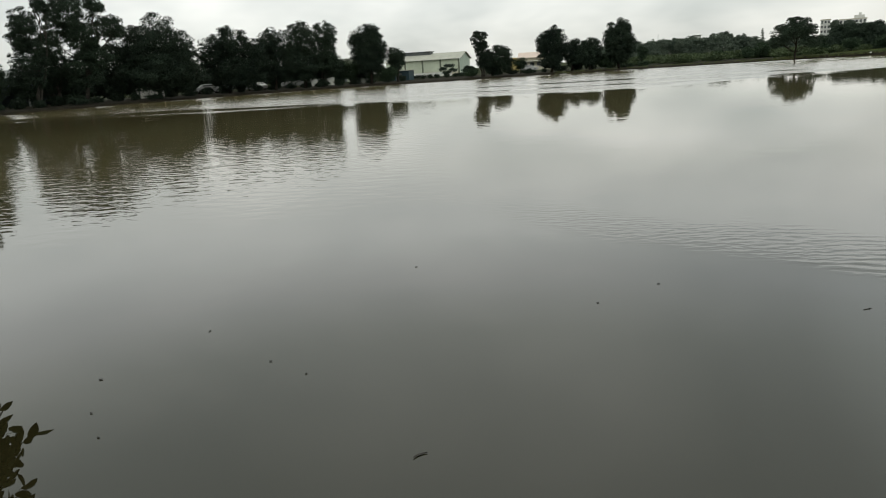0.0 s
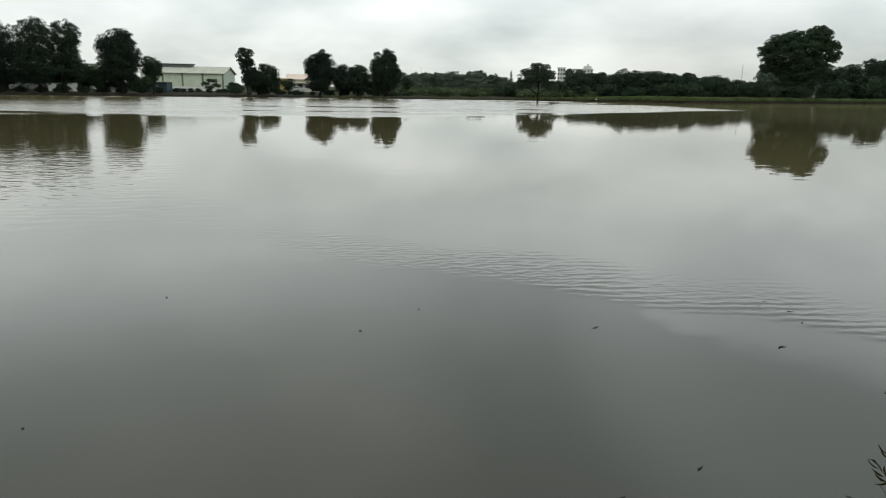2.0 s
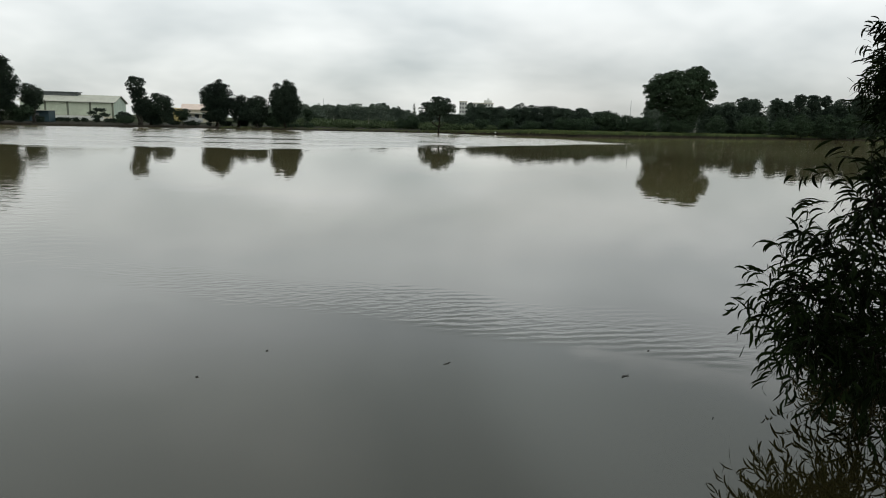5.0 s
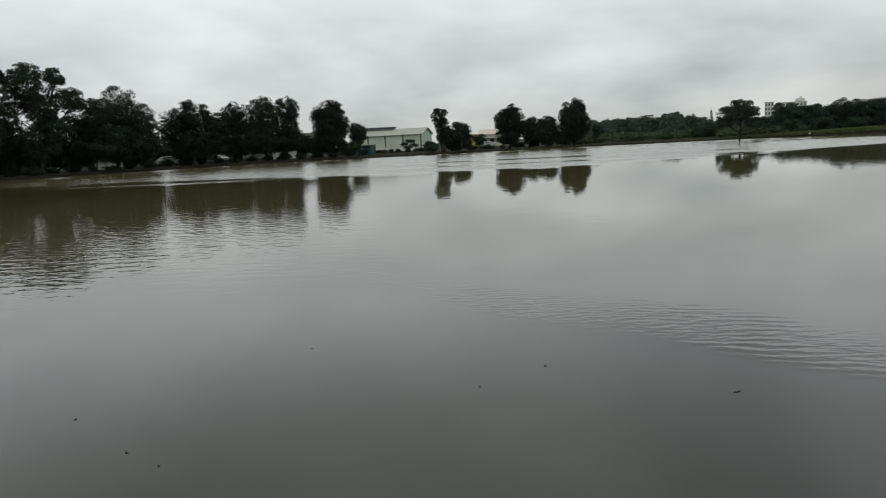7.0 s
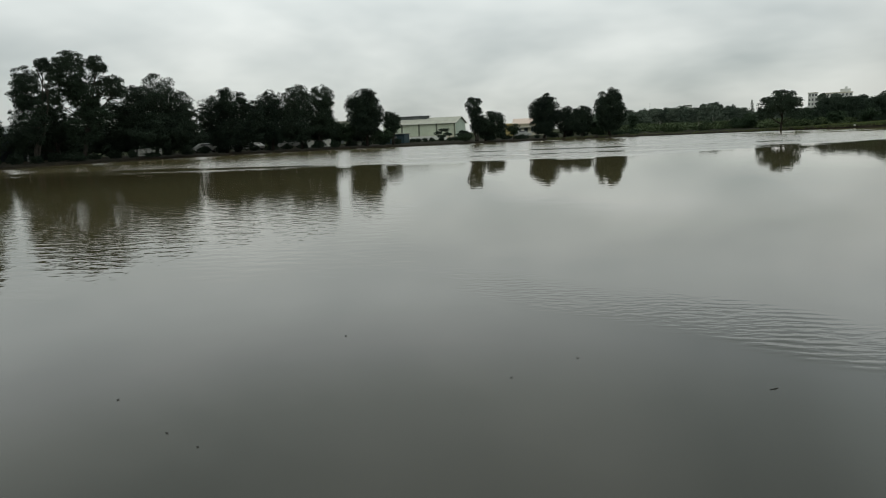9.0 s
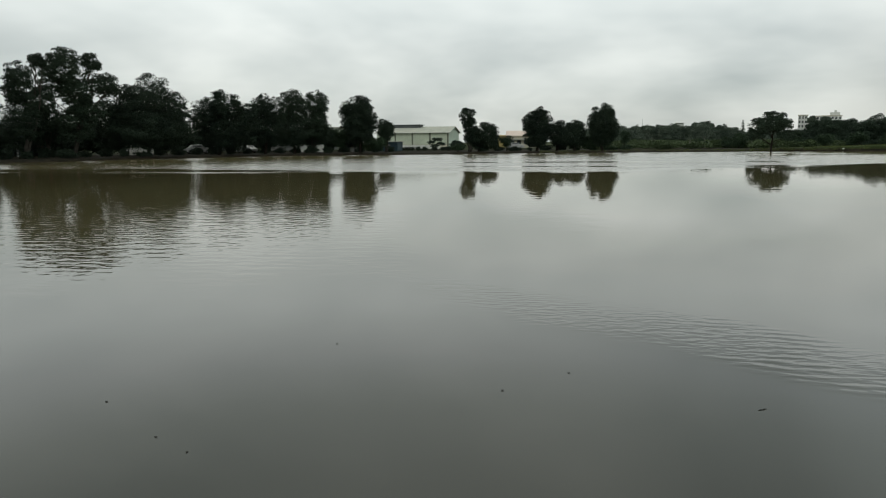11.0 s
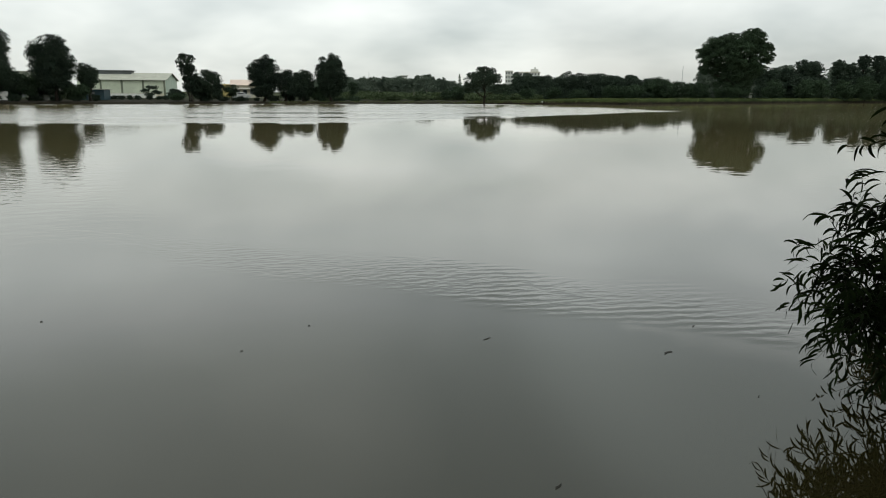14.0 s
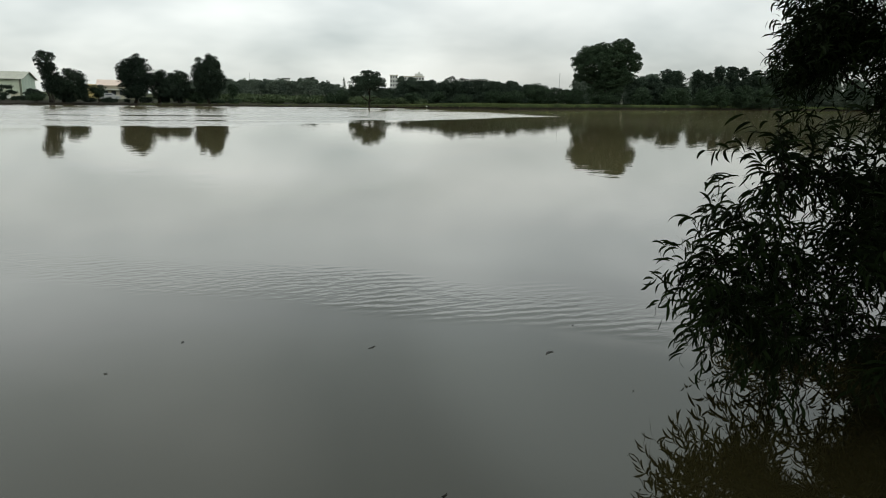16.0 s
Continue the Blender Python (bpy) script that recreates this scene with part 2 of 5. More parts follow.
def water_material():
    """Muddy still water; a breeze roughens it far out and along one drifting band nearby."""
    m, nt, b = shader("muddy_water", 0.03)
    b.inputs["IOR"].default_value = 1.48
    L = nt.links

    def op(kind, a, c=None, d=None):
        n = nt.nodes.new("ShaderNodeMath")
        n.operation = kind
        for i, v in enumerate((a, c, d)):
            if v is None:
                continue
            if isinstance(v, (int, float)):
                n.inputs[i].default_value = v
            else:
                L.new(v, n.inputs[i])
        return n.outputs[0]

    def smooth(v, lo, hi, a=0.0, c=1.0):
        n = nt.nodes.new("ShaderNodeMapRange")
        n.interpolation_type = "SMOOTHSTEP"
        L.new(v, n.inputs["Value"])
        for key, x in (("From Min", lo), ("From Max", hi), ("To Min", a), ("To Max", c)):
            n.inputs[key].default_value = x
        return n.outputs["Result"]

    pos = nt.nodes.new("ShaderNodeNewGeometry").outputs["Position"]
    sep = nt.nodes.new("ShaderNodeSeparateXYZ")
    L.new(pos, sep.inputs[0])
    x, y = sep.outputs["X"], sep.outputs["Y"]

    def waves(scale, detail, stretch=1.0, turn=0.0, along=1.0):
        mp = nt.nodes.new("ShaderNodeMapping")
        mp.inputs["Rotation"].default_value = (0, 0, radians(turn))
        mp.inputs["Scale"].default_value = (along, stretch, 1.0)
        L.new(pos, mp.inputs["Vector"])
        n = nt.nodes.new("ShaderNodeTexNoise")
        n.inputs["Scale"].default_value, n.inputs["Detail"].default_value = scale, detail
        n.inputs["Roughness"].default_value = 0.45
        L.new(mp.outputs[0], n.inputs["Vector"])
        return n.outputs["Fac"]

    patch = waves(0.06, 3.0)
    wobble = op("MULTIPLY_ADD", patch, 16.0, -8.0)
    slant = op("SUBTRACT", y, op("MULTIPLY", op("MAXIMUM", op("SUBTRACT", x, 3.0), 0.0), 0.62))
    far = smooth(op("ADD", slant, op("MULTIPLY", wobble, 0.6)), 42.5, 48.5)
    lee = smooth(op("ADD", x, op("MULTIPLY", wobble, 0.5)), 42.0, 54.0, 1.0, 0.03)
    # narrow calm lanes lie across the roughened water
    streak = smooth(waves(0.14, 1.5, 1.0, 0, 0.10), 0.56, 0.63)
    far = op("MULTIPLY", op("MULTIPLY", far, lee), op("MULTIPLY_ADD", streak, -0.75, 1.0))
    mid = smooth(op("ADD", y, op("MULTIPLY", wobble, 0.35)), 6.5, 18.0)
    # the band runs from far on one side to close by on the other
    bend = op("ADD", op("MULTIPLY_ADD", x, 0.78, y), op("MULTIPLY_ADD", waves(0.35, 2.0), 2.0, -1.0))
    band = op("MULTIPLY", smooth(bend, 7.1, 7.9), smooth(bend, 8.4, 9.8, 1.0, 0.0))
    band = op("MULTIPLY", band, op("MULTIPLY", smooth(x, -5.0, 0.5), smooth(x, 4.0, 5.2, 1.0, 0.0)))
    fine = waves(5.5, 2.0, 1.6, -8)
    long = waves(0.7, 2.0, 1.5, 5)
    h = op("MULTIPLY", waves(1.3, 2.0, 2.2, 4), op("MULTIPLY", far, 0.046))
    h = op("MULTIPLY_ADD", waves(1.5, 2.0, 1.15, 12), op("MULTIPLY", mid, 0.0026), h)
    crest = nt.nodes.new("ShaderNodeTexWave")
    crest.wave_type, crest.bands_direction, crest.wave_profile = "BANDS", "Y", "SIN"
    crest.inputs["Scale"].default_value, crest.inputs["Distortion"].default_value = 1.9, 3.0
    crest.inputs["Detail"].default_value, crest.inputs["Detail Scale"].default_value = 2.0, 1.1
    turned = nt.nodes.new("ShaderNodeMapping")
    turned.inputs["Rotation"].default_value = (0, 0, radians(8))
    L.new(pos, turned.inputs["Vector"])
    L.new(turned.outputs[0], crest.inputs["Vector"])
    crests = op("MULTIPLY", crest.outputs["Fac"], smooth(waves(0.9, 2.0), 0.46, 0.62))
    h = op("MULTIPLY_ADD", crests, op("MULTIPLY", op("MULTIPLY", band, smooth(x, 0.3, 2.2)), 0.0038), h)
    h = op("MULTIPLY_ADD", waves(5.5, 1.5, 2.2, -6), op("MULTIPLY", band, 0.0058), h)
    gust = op("MULTIPLY", smooth(op("ADD", x, op("MULTIPLY", wobble, 0.5)), -0.5, -7.0), op("MULTIPLY", smooth(y, 6.0, 12.0), smooth(y, 12.0, 26.0, 1.0, 0.28)))
    h = op("MULTIPLY_ADD", waves(2.6, 2.0, 1.6, -6), op("MULTIPLY", gust, 0.0115), h)
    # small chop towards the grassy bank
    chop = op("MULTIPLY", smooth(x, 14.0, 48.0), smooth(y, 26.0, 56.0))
    h = op("MULTIPLY_ADD", waves(1.8, 2.0, 1.4, 20), op("MULTIPLY", chop, 0.0028), h)
    h = op("MULTIPLY_ADD", fine, 0.00022, h)
    h = op("MULTIPLY_ADD", long, 0.0016, h)
    bump = nt.nodes.new("ShaderNodeBump")
    bump.inputs["Strength"].default_value, bump.inputs["Distance"].default_value = 1.0, 1.0
    L.new(h, bump.inputs["Height"])
    # far normals tilt to the near side, added so they mirror higher, brighter sky
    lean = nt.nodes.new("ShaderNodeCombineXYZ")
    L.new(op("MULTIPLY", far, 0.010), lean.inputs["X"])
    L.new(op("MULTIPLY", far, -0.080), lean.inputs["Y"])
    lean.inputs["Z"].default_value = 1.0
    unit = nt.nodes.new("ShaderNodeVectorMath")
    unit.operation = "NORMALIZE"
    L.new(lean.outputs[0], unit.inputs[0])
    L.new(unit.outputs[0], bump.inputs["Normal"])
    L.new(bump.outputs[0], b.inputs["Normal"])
    silt = op("MULTIPLY_ADD", waves(0.035, 4.0), 0.6, op("MULTIPLY", waves(0.4, 4.0), 0.4))
    # near mud is less brown; overhanging shade is also put into its dark colour
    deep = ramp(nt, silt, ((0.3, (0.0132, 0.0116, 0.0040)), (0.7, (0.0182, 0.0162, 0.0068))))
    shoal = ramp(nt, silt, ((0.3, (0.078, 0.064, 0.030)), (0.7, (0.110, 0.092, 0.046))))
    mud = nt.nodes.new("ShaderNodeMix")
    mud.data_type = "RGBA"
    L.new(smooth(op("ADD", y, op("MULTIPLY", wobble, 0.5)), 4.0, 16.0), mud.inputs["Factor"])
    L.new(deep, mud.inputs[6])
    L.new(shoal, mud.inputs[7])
    # towards the grassy bank, the paler reflection is put into the mud colour
    bank_sheen = nt.nodes.new("ShaderNodeMix")
    bank_sheen.data_type = "RGBA"
    L.new(chop, bank_sheen.inputs["Factor"])
    L.new(mud.outputs[2], bank_sheen.inputs[6])
    L.new(ramp(nt, silt, ((0.3, (0.150, 0.128, 0.064)), (0.7, (0.195, 0.170, 0.090)))), bank_sheen.inputs[7])
    L.new(bank_sheen.outputs[2], b.inputs["Base Color"])
    L.new(op("MULTIPLY_ADD", chop, 0.028, op("MULTIPLY_ADD", far, 0.05, 0.015)), b.inputs["Roughness"])
    return m


M_WATER = water_material()


# ---- builders ----
def outward(x, y):
    """The pond widens towards the grassy bank: how much farther off, and larger, all that stands there is."""
    return float(np.interp(math.degrees(math.atan2(x, y)), (22, 30, 36, 43, 50, 60), (1.0, 1.18, 1.42, 1.72, 1.95, 2.1)))


def obj(name, bm, material, parent=None, label=""):
    me = bpy.data.meshes.new(name)
    bm.to_mesh(me)
    bm.free()
    me.materials.append(material)
    ob = new(name, me)
    ob.parent = parent
    if label:
        ob["label"] = label
    return ob


def part(name, bm, material, parent, label=""):
    return obj(name, bm, material, parent, label)


def array_part(name, verts, faces, material, parent=None, label=""):
    me = bpy.data.meshes.new(name)
    me.from_pydata(verts, [], faces)
    me.materials.append(material)
    ob = new(name, me)
    ob.parent = parent
    if label:
        ob["label"] = label
    return ob


def base(name, x, y, z=0.0, turn=0.0):
    e = new(name)
    e.empty_display_size = 0.3
    e.matrix_world = pose(x, y, z, 0, 0, turn)
    return e


def box(bm, x0, x1, y0, y1, z0, z1, bevel=0.0):
    r = bmesh.ops.create_cube(bm, size=1.0, matrix=Matrix.Translation(((x0 + x1) / 2, (y0 + y1) / 2, (z0 + z1) / 2)) @ Matrix.Diagonal((x1 - x0, y1 - y0, z1 - z0, 1)))
    if bevel:
        edges = list({ed for v in r["verts"] for ed in v.link_edges})
        bmesh.ops.bevel(bm, geom=edges, offset=bevel, segments=2, affect="EDGES", profile=0.5)
    return bm


def boxed(*spec, bevel=0.0):
    return box(bmesh.new(), *spec, bevel=bevel)


def tube(bm, pts, radii, seg=7):
    """A tapered limb along a line of points."""
    rings = []
    for i, (p, r) in enumerate(zip(pts, radii)):
        p = Vector(p)
        d = (Vector(pts[min(i + 1, len(pts) - 1)]) - Vector(pts[max(i - 1, 0)])).normalized()
        side = d.cross(Vector((0.3, 0.9, 0.2))).normalized()
        up_ = d.cross(side)
        rings.append([bm.verts.new(p + (side * math.cos(2 * math.pi * k / seg) + up_ * math.sin(2 * math.pi * k / seg)) * r) for k in range(seg)])
    for a, b2 in zip(rings, rings[1:]):
        for k in range(seg):
            bm.faces.new((a[k], a[(k + 1) % seg], b2[(k + 1) % seg], b2[k]))
    bm.faces.new(rings[-1])
    bm.faces.new(rings[0][::-1])
    for f in bm.faces:
        f.smooth = True
    return bm


def curve_points(a, b2, sag, n, rng, jitter=0.0):
    a, b2 = Vector(a), Vector(b2)
    out = []
    for i in range(n + 1):
        t = i / n
        p = a.lerp(b2, t) + Vector((0, 0, sag * 4 * t * (1 - t)))
        if 0 < i < n and jitter:
            p += Vector(rng.normal(0, jitter, 3))
        out.append(p)
    return out


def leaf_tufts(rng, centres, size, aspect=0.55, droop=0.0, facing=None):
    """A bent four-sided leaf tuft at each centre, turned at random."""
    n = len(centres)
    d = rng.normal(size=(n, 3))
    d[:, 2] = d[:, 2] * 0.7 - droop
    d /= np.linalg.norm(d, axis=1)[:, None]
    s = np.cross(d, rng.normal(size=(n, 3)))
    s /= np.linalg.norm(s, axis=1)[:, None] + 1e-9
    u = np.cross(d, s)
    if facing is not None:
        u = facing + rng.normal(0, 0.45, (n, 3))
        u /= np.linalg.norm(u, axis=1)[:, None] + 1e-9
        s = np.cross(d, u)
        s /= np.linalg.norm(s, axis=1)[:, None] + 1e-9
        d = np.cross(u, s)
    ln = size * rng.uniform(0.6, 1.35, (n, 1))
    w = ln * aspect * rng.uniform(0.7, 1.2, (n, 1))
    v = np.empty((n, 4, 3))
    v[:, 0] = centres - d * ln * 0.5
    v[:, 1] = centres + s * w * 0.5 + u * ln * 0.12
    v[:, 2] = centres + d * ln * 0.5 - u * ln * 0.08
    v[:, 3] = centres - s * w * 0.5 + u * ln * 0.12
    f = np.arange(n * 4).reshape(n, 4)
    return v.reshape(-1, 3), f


def crown_points(rng, blobs, density, cover, fill=0.35, ragged=0.45):
    """Points gathered in rounded clumps over each leafy mass, with gaps between the clumps, and the way each faces."""
    out, ways = [], []
    for c, r in blobs:
        c, r = np.array(c), np.array(r)
        area = (r[0] * r[1] + r[0] * r[2] + r[1] * r[2]) / 3 * 12.6
        mean = ragged * math.sqrt(np.mean(r))
        k = max(6, int(area / (3.14 * mean * mean) * cover))
        dirs = rng.normal(size=(k, 3))
        dirs /= np.linalg.norm(dirs, axis=1)[:, None]
        size = mean * rng.uniform(0.55, 1.25, k)
        lump = dirs * np.minimum(rng.uniform(0.45, 0.95, k), np.maximum(0.3, 1.05 - size / np.mean(r)))[:, None] * r
        n = int(area * density)
        pick = rng.choice(k, n, p=size ** 2 / np.sum(size ** 2))
        off = rng.normal(size=(n, 3))
        off[:, 2] = np.where(rng.uniform(size=n) < 0.5, np.abs(off[:, 2]), off[:, 2])
        off *= (rng.uniform(0, 1, (n, 1)) ** 0.25) / np.linalg.norm(off, axis=1)[:, None]
        p = lump[pick] + off * size[pick][:, None] * np.array((1.1, 1.1, 0.8))
        m = int(n * fill)
        q = rng.normal(size=(m, 3))
        q *= (rng.uniform(0, 1, (m, 1)) ** 0.5) * 0.75 / np.linalg.norm(q, axis=1)[:, None]
        out.append(np.vstack((p, q * r)) + c)
        ways.append(np.vstack((off / np.linalg.norm(off, axis=1)[:, None], q / np.linalg.norm(q, axis=1)[:, None])))
    return np.vstack(out), np.vstack(ways)


SEED = [10]


def grown_tree(name, x, y, blobs, label, category, leaf, bark, size, density, lumps, fill, ragged, trunk_r, ground=0.45, group="", depth=0.85, stems=1, crown_name="crown"):
    """blobs: offset across, height above the water, half width and half height of each leafy mass."""
    SEED[0] += 1
    rng = np.random.default_rng(SEED[0])
    k = outward(x, y)
    x, y, size, density, trunk_r = x * k, y * k, size * k, density / k ** 2, trunk_r * k
    blobs = [(u * k, 1.9 + (z - 1.9) * k, ru * k, rz * k) for u, z, ru, rz in blobs]
    t = base(name, x, y, ground)
    tagged(t, label, category, group)
    side = np.array((y, -x, 0)) / math.hypot(x, y)
    away = np.array((x, y, 0)) / math.hypot(x, y)
    masses = []
    for u, z, ru, rz in blobs:
        c = side * u + away * rng.uniform(-0.35, 0.35) * ru * depth + np.array((0, 0, z - ground))
        masses.append((c, (ru, ru * depth + 0.3, rz)))
    pts, ways = crown_points(rng, masses, density, lumps, fill, ragged)
    above = pts[:, 2] > 0.12
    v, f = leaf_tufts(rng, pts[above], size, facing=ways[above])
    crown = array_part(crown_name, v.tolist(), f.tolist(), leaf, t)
    bm = bmesh.new()
    top = max(masses, key=lambda m: m[0][2])[0]
    for k in range(stems):
        foot = Vector((rng.uniform(-0.4, 0.4) * (stems > 1), rng.uniform(-0.4, 0.4) * (stems > 1), -0.3))
        line = curve_points(foot, Vector(top) * (0.98 if k == 0 else 0.8) + Vector((k * 0.7, k * 0.4, 0)), 0.0, 7, rng, 0.12)
        tube(bm, line, [trunk_r * (1.25 - 1.15 * i / 7) for i in range(8)], 8)
        for c, r in masses:
            for j in range(2):
                a = line[min(6, max(2, int(7 * (c[2] - r[2] * 0.8) / max(top[2], 0.5))))]
                e2 = Vector(c) + Vector(rng.uniform(-0.6, 0.6, 3) * np.array(r))
                tube(bm, curve_points(a, e2, 0.25, 4, rng, 0.1), [trunk_r * 0.45 * (1.1 - 0.24 * i) for i in range(5)], 5)
    part("trunk", bm, bark, t)
    return t


def domed(blobs):
    """One egg-shaped crown with lesser bulges round it; wider trees keep their several masses."""
    if len(blobs) == 1:
        return blobs
    top, low = max(z + rz for u, z, ru, rz in blobs), min(z - rz for u, z, ru, rz in blobs)
    if len(blobs) == 2:
        (u, z, ru, rz), (u2, z2, ru2, rz2) = blobs
        wide, mid = max(ru, ru2) * 1.06, (u + u2) / 2
        half = (top - low) / 2
        return [(mid, low + half * 1.0, wide, half * 1.03), (mid - 0.45 * wide, low + half * 1.15, wide * 0.55, half * 0.5), (mid + 0.5 * wide, low + half * 0.8, wide * 0.55, half * 0.5), (mid + 0.2 * wide, low + half * 1.45, wide * 0.5, half * 0.42), (mid, low + half * 0.42, wide * 0.8, half * 0.45)]
    return [(u, z + 0.03 * rz, ru * 1.1, rz * 1.05) for u, z, ru, rz in blobs]


def dense_tree(x, y, blobs, ground=0.45):
    return grown_tree("broadleaf_tree", x, y, domed(blobs), "dark green broadleaf tree with dense rounded crown on the bank", "tree", M_DARKLEAF, M_BARK, 0.23, 74, 1.35, 0.3, 0.40, 0.22, ground, "trees along the far bank")


def airy_tree(x, y, blobs, ground=0.45):
    return grown_tree("tall_tree", x, y, blobs, "tall dark tree with open airy crown on the bank", "tree", M_AIRYLEAF, M_GREYBARK, 0.22, 96, 1.35, 0.07, 0.36, 0.17, ground, "trees along the far bank", stems=2)


def bank_tree(x, y, blobs, ground=0.9):
    return grown_tree("broadleaf_tree", x, y, blobs, "large round green tree standing alone on the grassy bank", "tree", M_GREENLEAF, M_BARK, 0.25, 92, 0.85, 0.12, 0.52, 0.26, ground)


def spread_tree(x, y, blobs, ground=-0.2):
    return grown_tree("spreading_tree", x, y, blobs, "dark tree with flat layered crown standing at the water's edge", "tree", M_MIDLEAF, M_BARK, 0.24, 60, 1.1, 0.12, 0.32, 0.15, ground, "trees along the far bank")


def shrub(x, y, blobs, ground=0.5, leaf=None):
    return grown_tree("shrub", x, y, blobs, "rounded green shrub growing behind the grassy bank", "shrub", leaf or M_GREENLEAF, M_BARK, 0.28, 58, 1.0, 0.2, 0.50, 0.07, ground, "shrubs along the far bank")


def back_tree(x, y, blobs, ground=0.6):
    u, z, ru, rz = blobs[0]
    blobs = [*blobs, (u + 0.3, z * 0.52, ru * 1.25, z * 0.5)]
    return grown_tree("broadleaf_tree", x, y, blobs, "green rounded tree in the row behind the bank", "tree", M_MIDLEAF, M_BARK, 0.28, 70, 1.1, 0.2, 0.48, 0.18, ground, "trees behind the right bank")


# ---- pond and land ----
CENTRE = (20.0, 50.0)
AZIMUTHS = (-60, -45, -39, -33, -24, -14, -6, 6, 12, 18, 25, 30, 38, 48, 55, 62)
REACH = (80, 82, 90, 98, 108, 114, 117, 123, 127, 131, 124, 116, 118, 140, 165, 190)
RIM = [(r * math.sin(radians(a)), r * math.cos(radians(a))) for a, r in zip(AZIMUTHS, REACH)]
RIM = [(px * outward(px, py), py * outward(px, py)) for px, py in RIM]
RIM += [(350, 70), (220, 8.0), (60, 1.4), (20, 1.0), (4, 0.75), (-4, 0.7), (-30, 0.9), (-62, 3.0), (-74, 18)]


def rim_distance(angle):
    """How far the waterline lies from the pond's centre in that direction."""
    dx, dy = math.cos(angle), math.sin(angle)
    for (ax, ay), (bx, by) in zip(RIM, RIM[1:] + RIM[:1]):
        ex, ey = bx - ax, by - ay
        det = dx * ey - dy * ex
        if abs(det) < 1e-9:
            continue
        px, py = ax - CENTRE[0], ay - CENTRE[1]
        s = (px * ey - py * ex) / det
        u = (px * dy - py * dx) / det
        if s > 0 and -1e-6 <= u <= 1 + 1e-6:
            return s
    return 60.0


TURNS = 720
RADII = [rim_distance(2 * math.pi * k / TURNS) for k in range(TURNS)]


def land():
    """One sheet: pond bed, bank and fields out to the horizon."""
    steps = (-25, -4, -0.6, 0.0, 0.35, 0.8, 1.6, 3.5, 8, 18, 40, 90, 220, 600, 1800, 3600)
    verts, faces = [(CENTRE[0], CENTRE[1], -1.8)], []
    for k in range(TURNS):
        a = 2 * math.pi * k / TURNS
        dx, dy = math.cos(a), math.sin(a)
        ex, ey = CENTRE[0] + dx * RADII[k], CENTRE[1] + dy * RADII[k]
        right = max(0.0, min(1.0, (ex - 38) / 22)) * max(0.0, min(1.0, (ey - 20) / 30))
        high = 0.30 + 0.80 * right
        for s in steps:
            w = noise.noise(Vector((ex * 0.15, ey * 0.15, 0))) * 0.5 + noise.noise(Vector((ex * 0.6, ey * 0.6, 4))) * 0.25
            near = 1.0 if ey > 15 else 0.25
            r = RADII[k] + s + w * near * (1 if s < 30 else 0)
            z = np.interp(s, (-25, -4, -0.6, 0, 0.35, 0.8, 1.6, 3.5, 8, 40, 220), (-1.8, -1.2, -0.3, -0.02, 0.45 * high, 0.85 * high, high, high + 0.04, high, 0.6, 0.6))
            x, y = CENTRE[0] + dx * max(r, 1), CENTRE[1] + dy * max(r, 1)
            if 0.3 < s < 60:
                z += noise.noise(Vector((x * 0.7, y * 0.7, 9))) * 0.10 * high
            verts.append((x, y, float(z)))
    n = len(steps)
    for k in range(TURNS):
        a, b2 = 1 + k * n, 1 + ((k + 1) % TURNS) * n
        faces.append((0, a, b2))
        for i in range(n - 1):
            faces.append((a + i, a + i + 1, b2 + i + 1, b2 + i))
    g = array_part("ground", verts, faces, M_LAND)
    for p in g.data.polygons:
        p.use_smooth = True
    return tagged(g, "grassy banks and flat fields with bare earth at the waterline", "ground", kind="structure")


def land_material():
    m, nt, b = shader("bank_and_field", 0.95)
    b.inputs["Specular IOR Level"].default_value = 0.05
    geo = nt.nodes.new("ShaderNodeNewGeometry")
    sep = nt.nodes.new("ShaderNodeSeparateXYZ")
    nt.links.new(geo.outputs["Position"], sep.inputs[0])
    cols = []
    for s, stops in ((0.22, ((0.35, (0.014, 0.023, 0.007)), (0.65, (0.040, 0.054, 0.018)))), (1.4, ((0.3, (0.007, 0.007, 0.005)), (0.7, (0.028, 0.024, 0.017))))):
        n = nt.nodes.new("ShaderNodeTexNoise")
        n.inputs["Scale"].default_value, n.inputs["Detail"].default_value = s, 8.0
        nt.links.new(geo.outputs["Position"], n.inputs["Vector"])
        cols.append((ramp(nt, n.outputs["Fac"], stops), n.outputs["Fac"]))
    edge = nt.nodes.new("ShaderNodeMath")
    edge.operation = "MULTIPLY_ADD"
    nt.links.new(cols[1][1], edge.inputs[0])
    edge.inputs[1].default_value = -0.5
    nt.links.new(sep.outputs["Z"], edge.inputs[2])
    mr = nt.nodes.new("ShaderNodeMapRange")
    nt.links.new(edge.outputs[0], mr.inputs["Value"])
    mr.inputs["From Min"].default_value, mr.inputs["From Max"].default_value = 0.10, 0.45
    mix = nt.nodes.new("ShaderNodeMix")
    mix.data_type = "RGBA"
    nt.links.new(mr.outputs[0], mix.inputs["Factor"])
    nt.links.new(cols[1][0], mix.inputs[6])
    nt.links.new(cols[0][0], mix.inputs[7])
    nt.links.new(mix.outputs[2], b.inputs["Base Color"])
    bp = nt.nodes.new("ShaderNodeBump")
    bp.inputs["Strength"].default_value, bp.inputs["Distance"].default_value = 0.7, 0.08
    nt.links.new(cols[1][1], bp.inputs["Height"])
    nt.links.new(bp.outputs[0], b.inputs["Normal"])
    return m


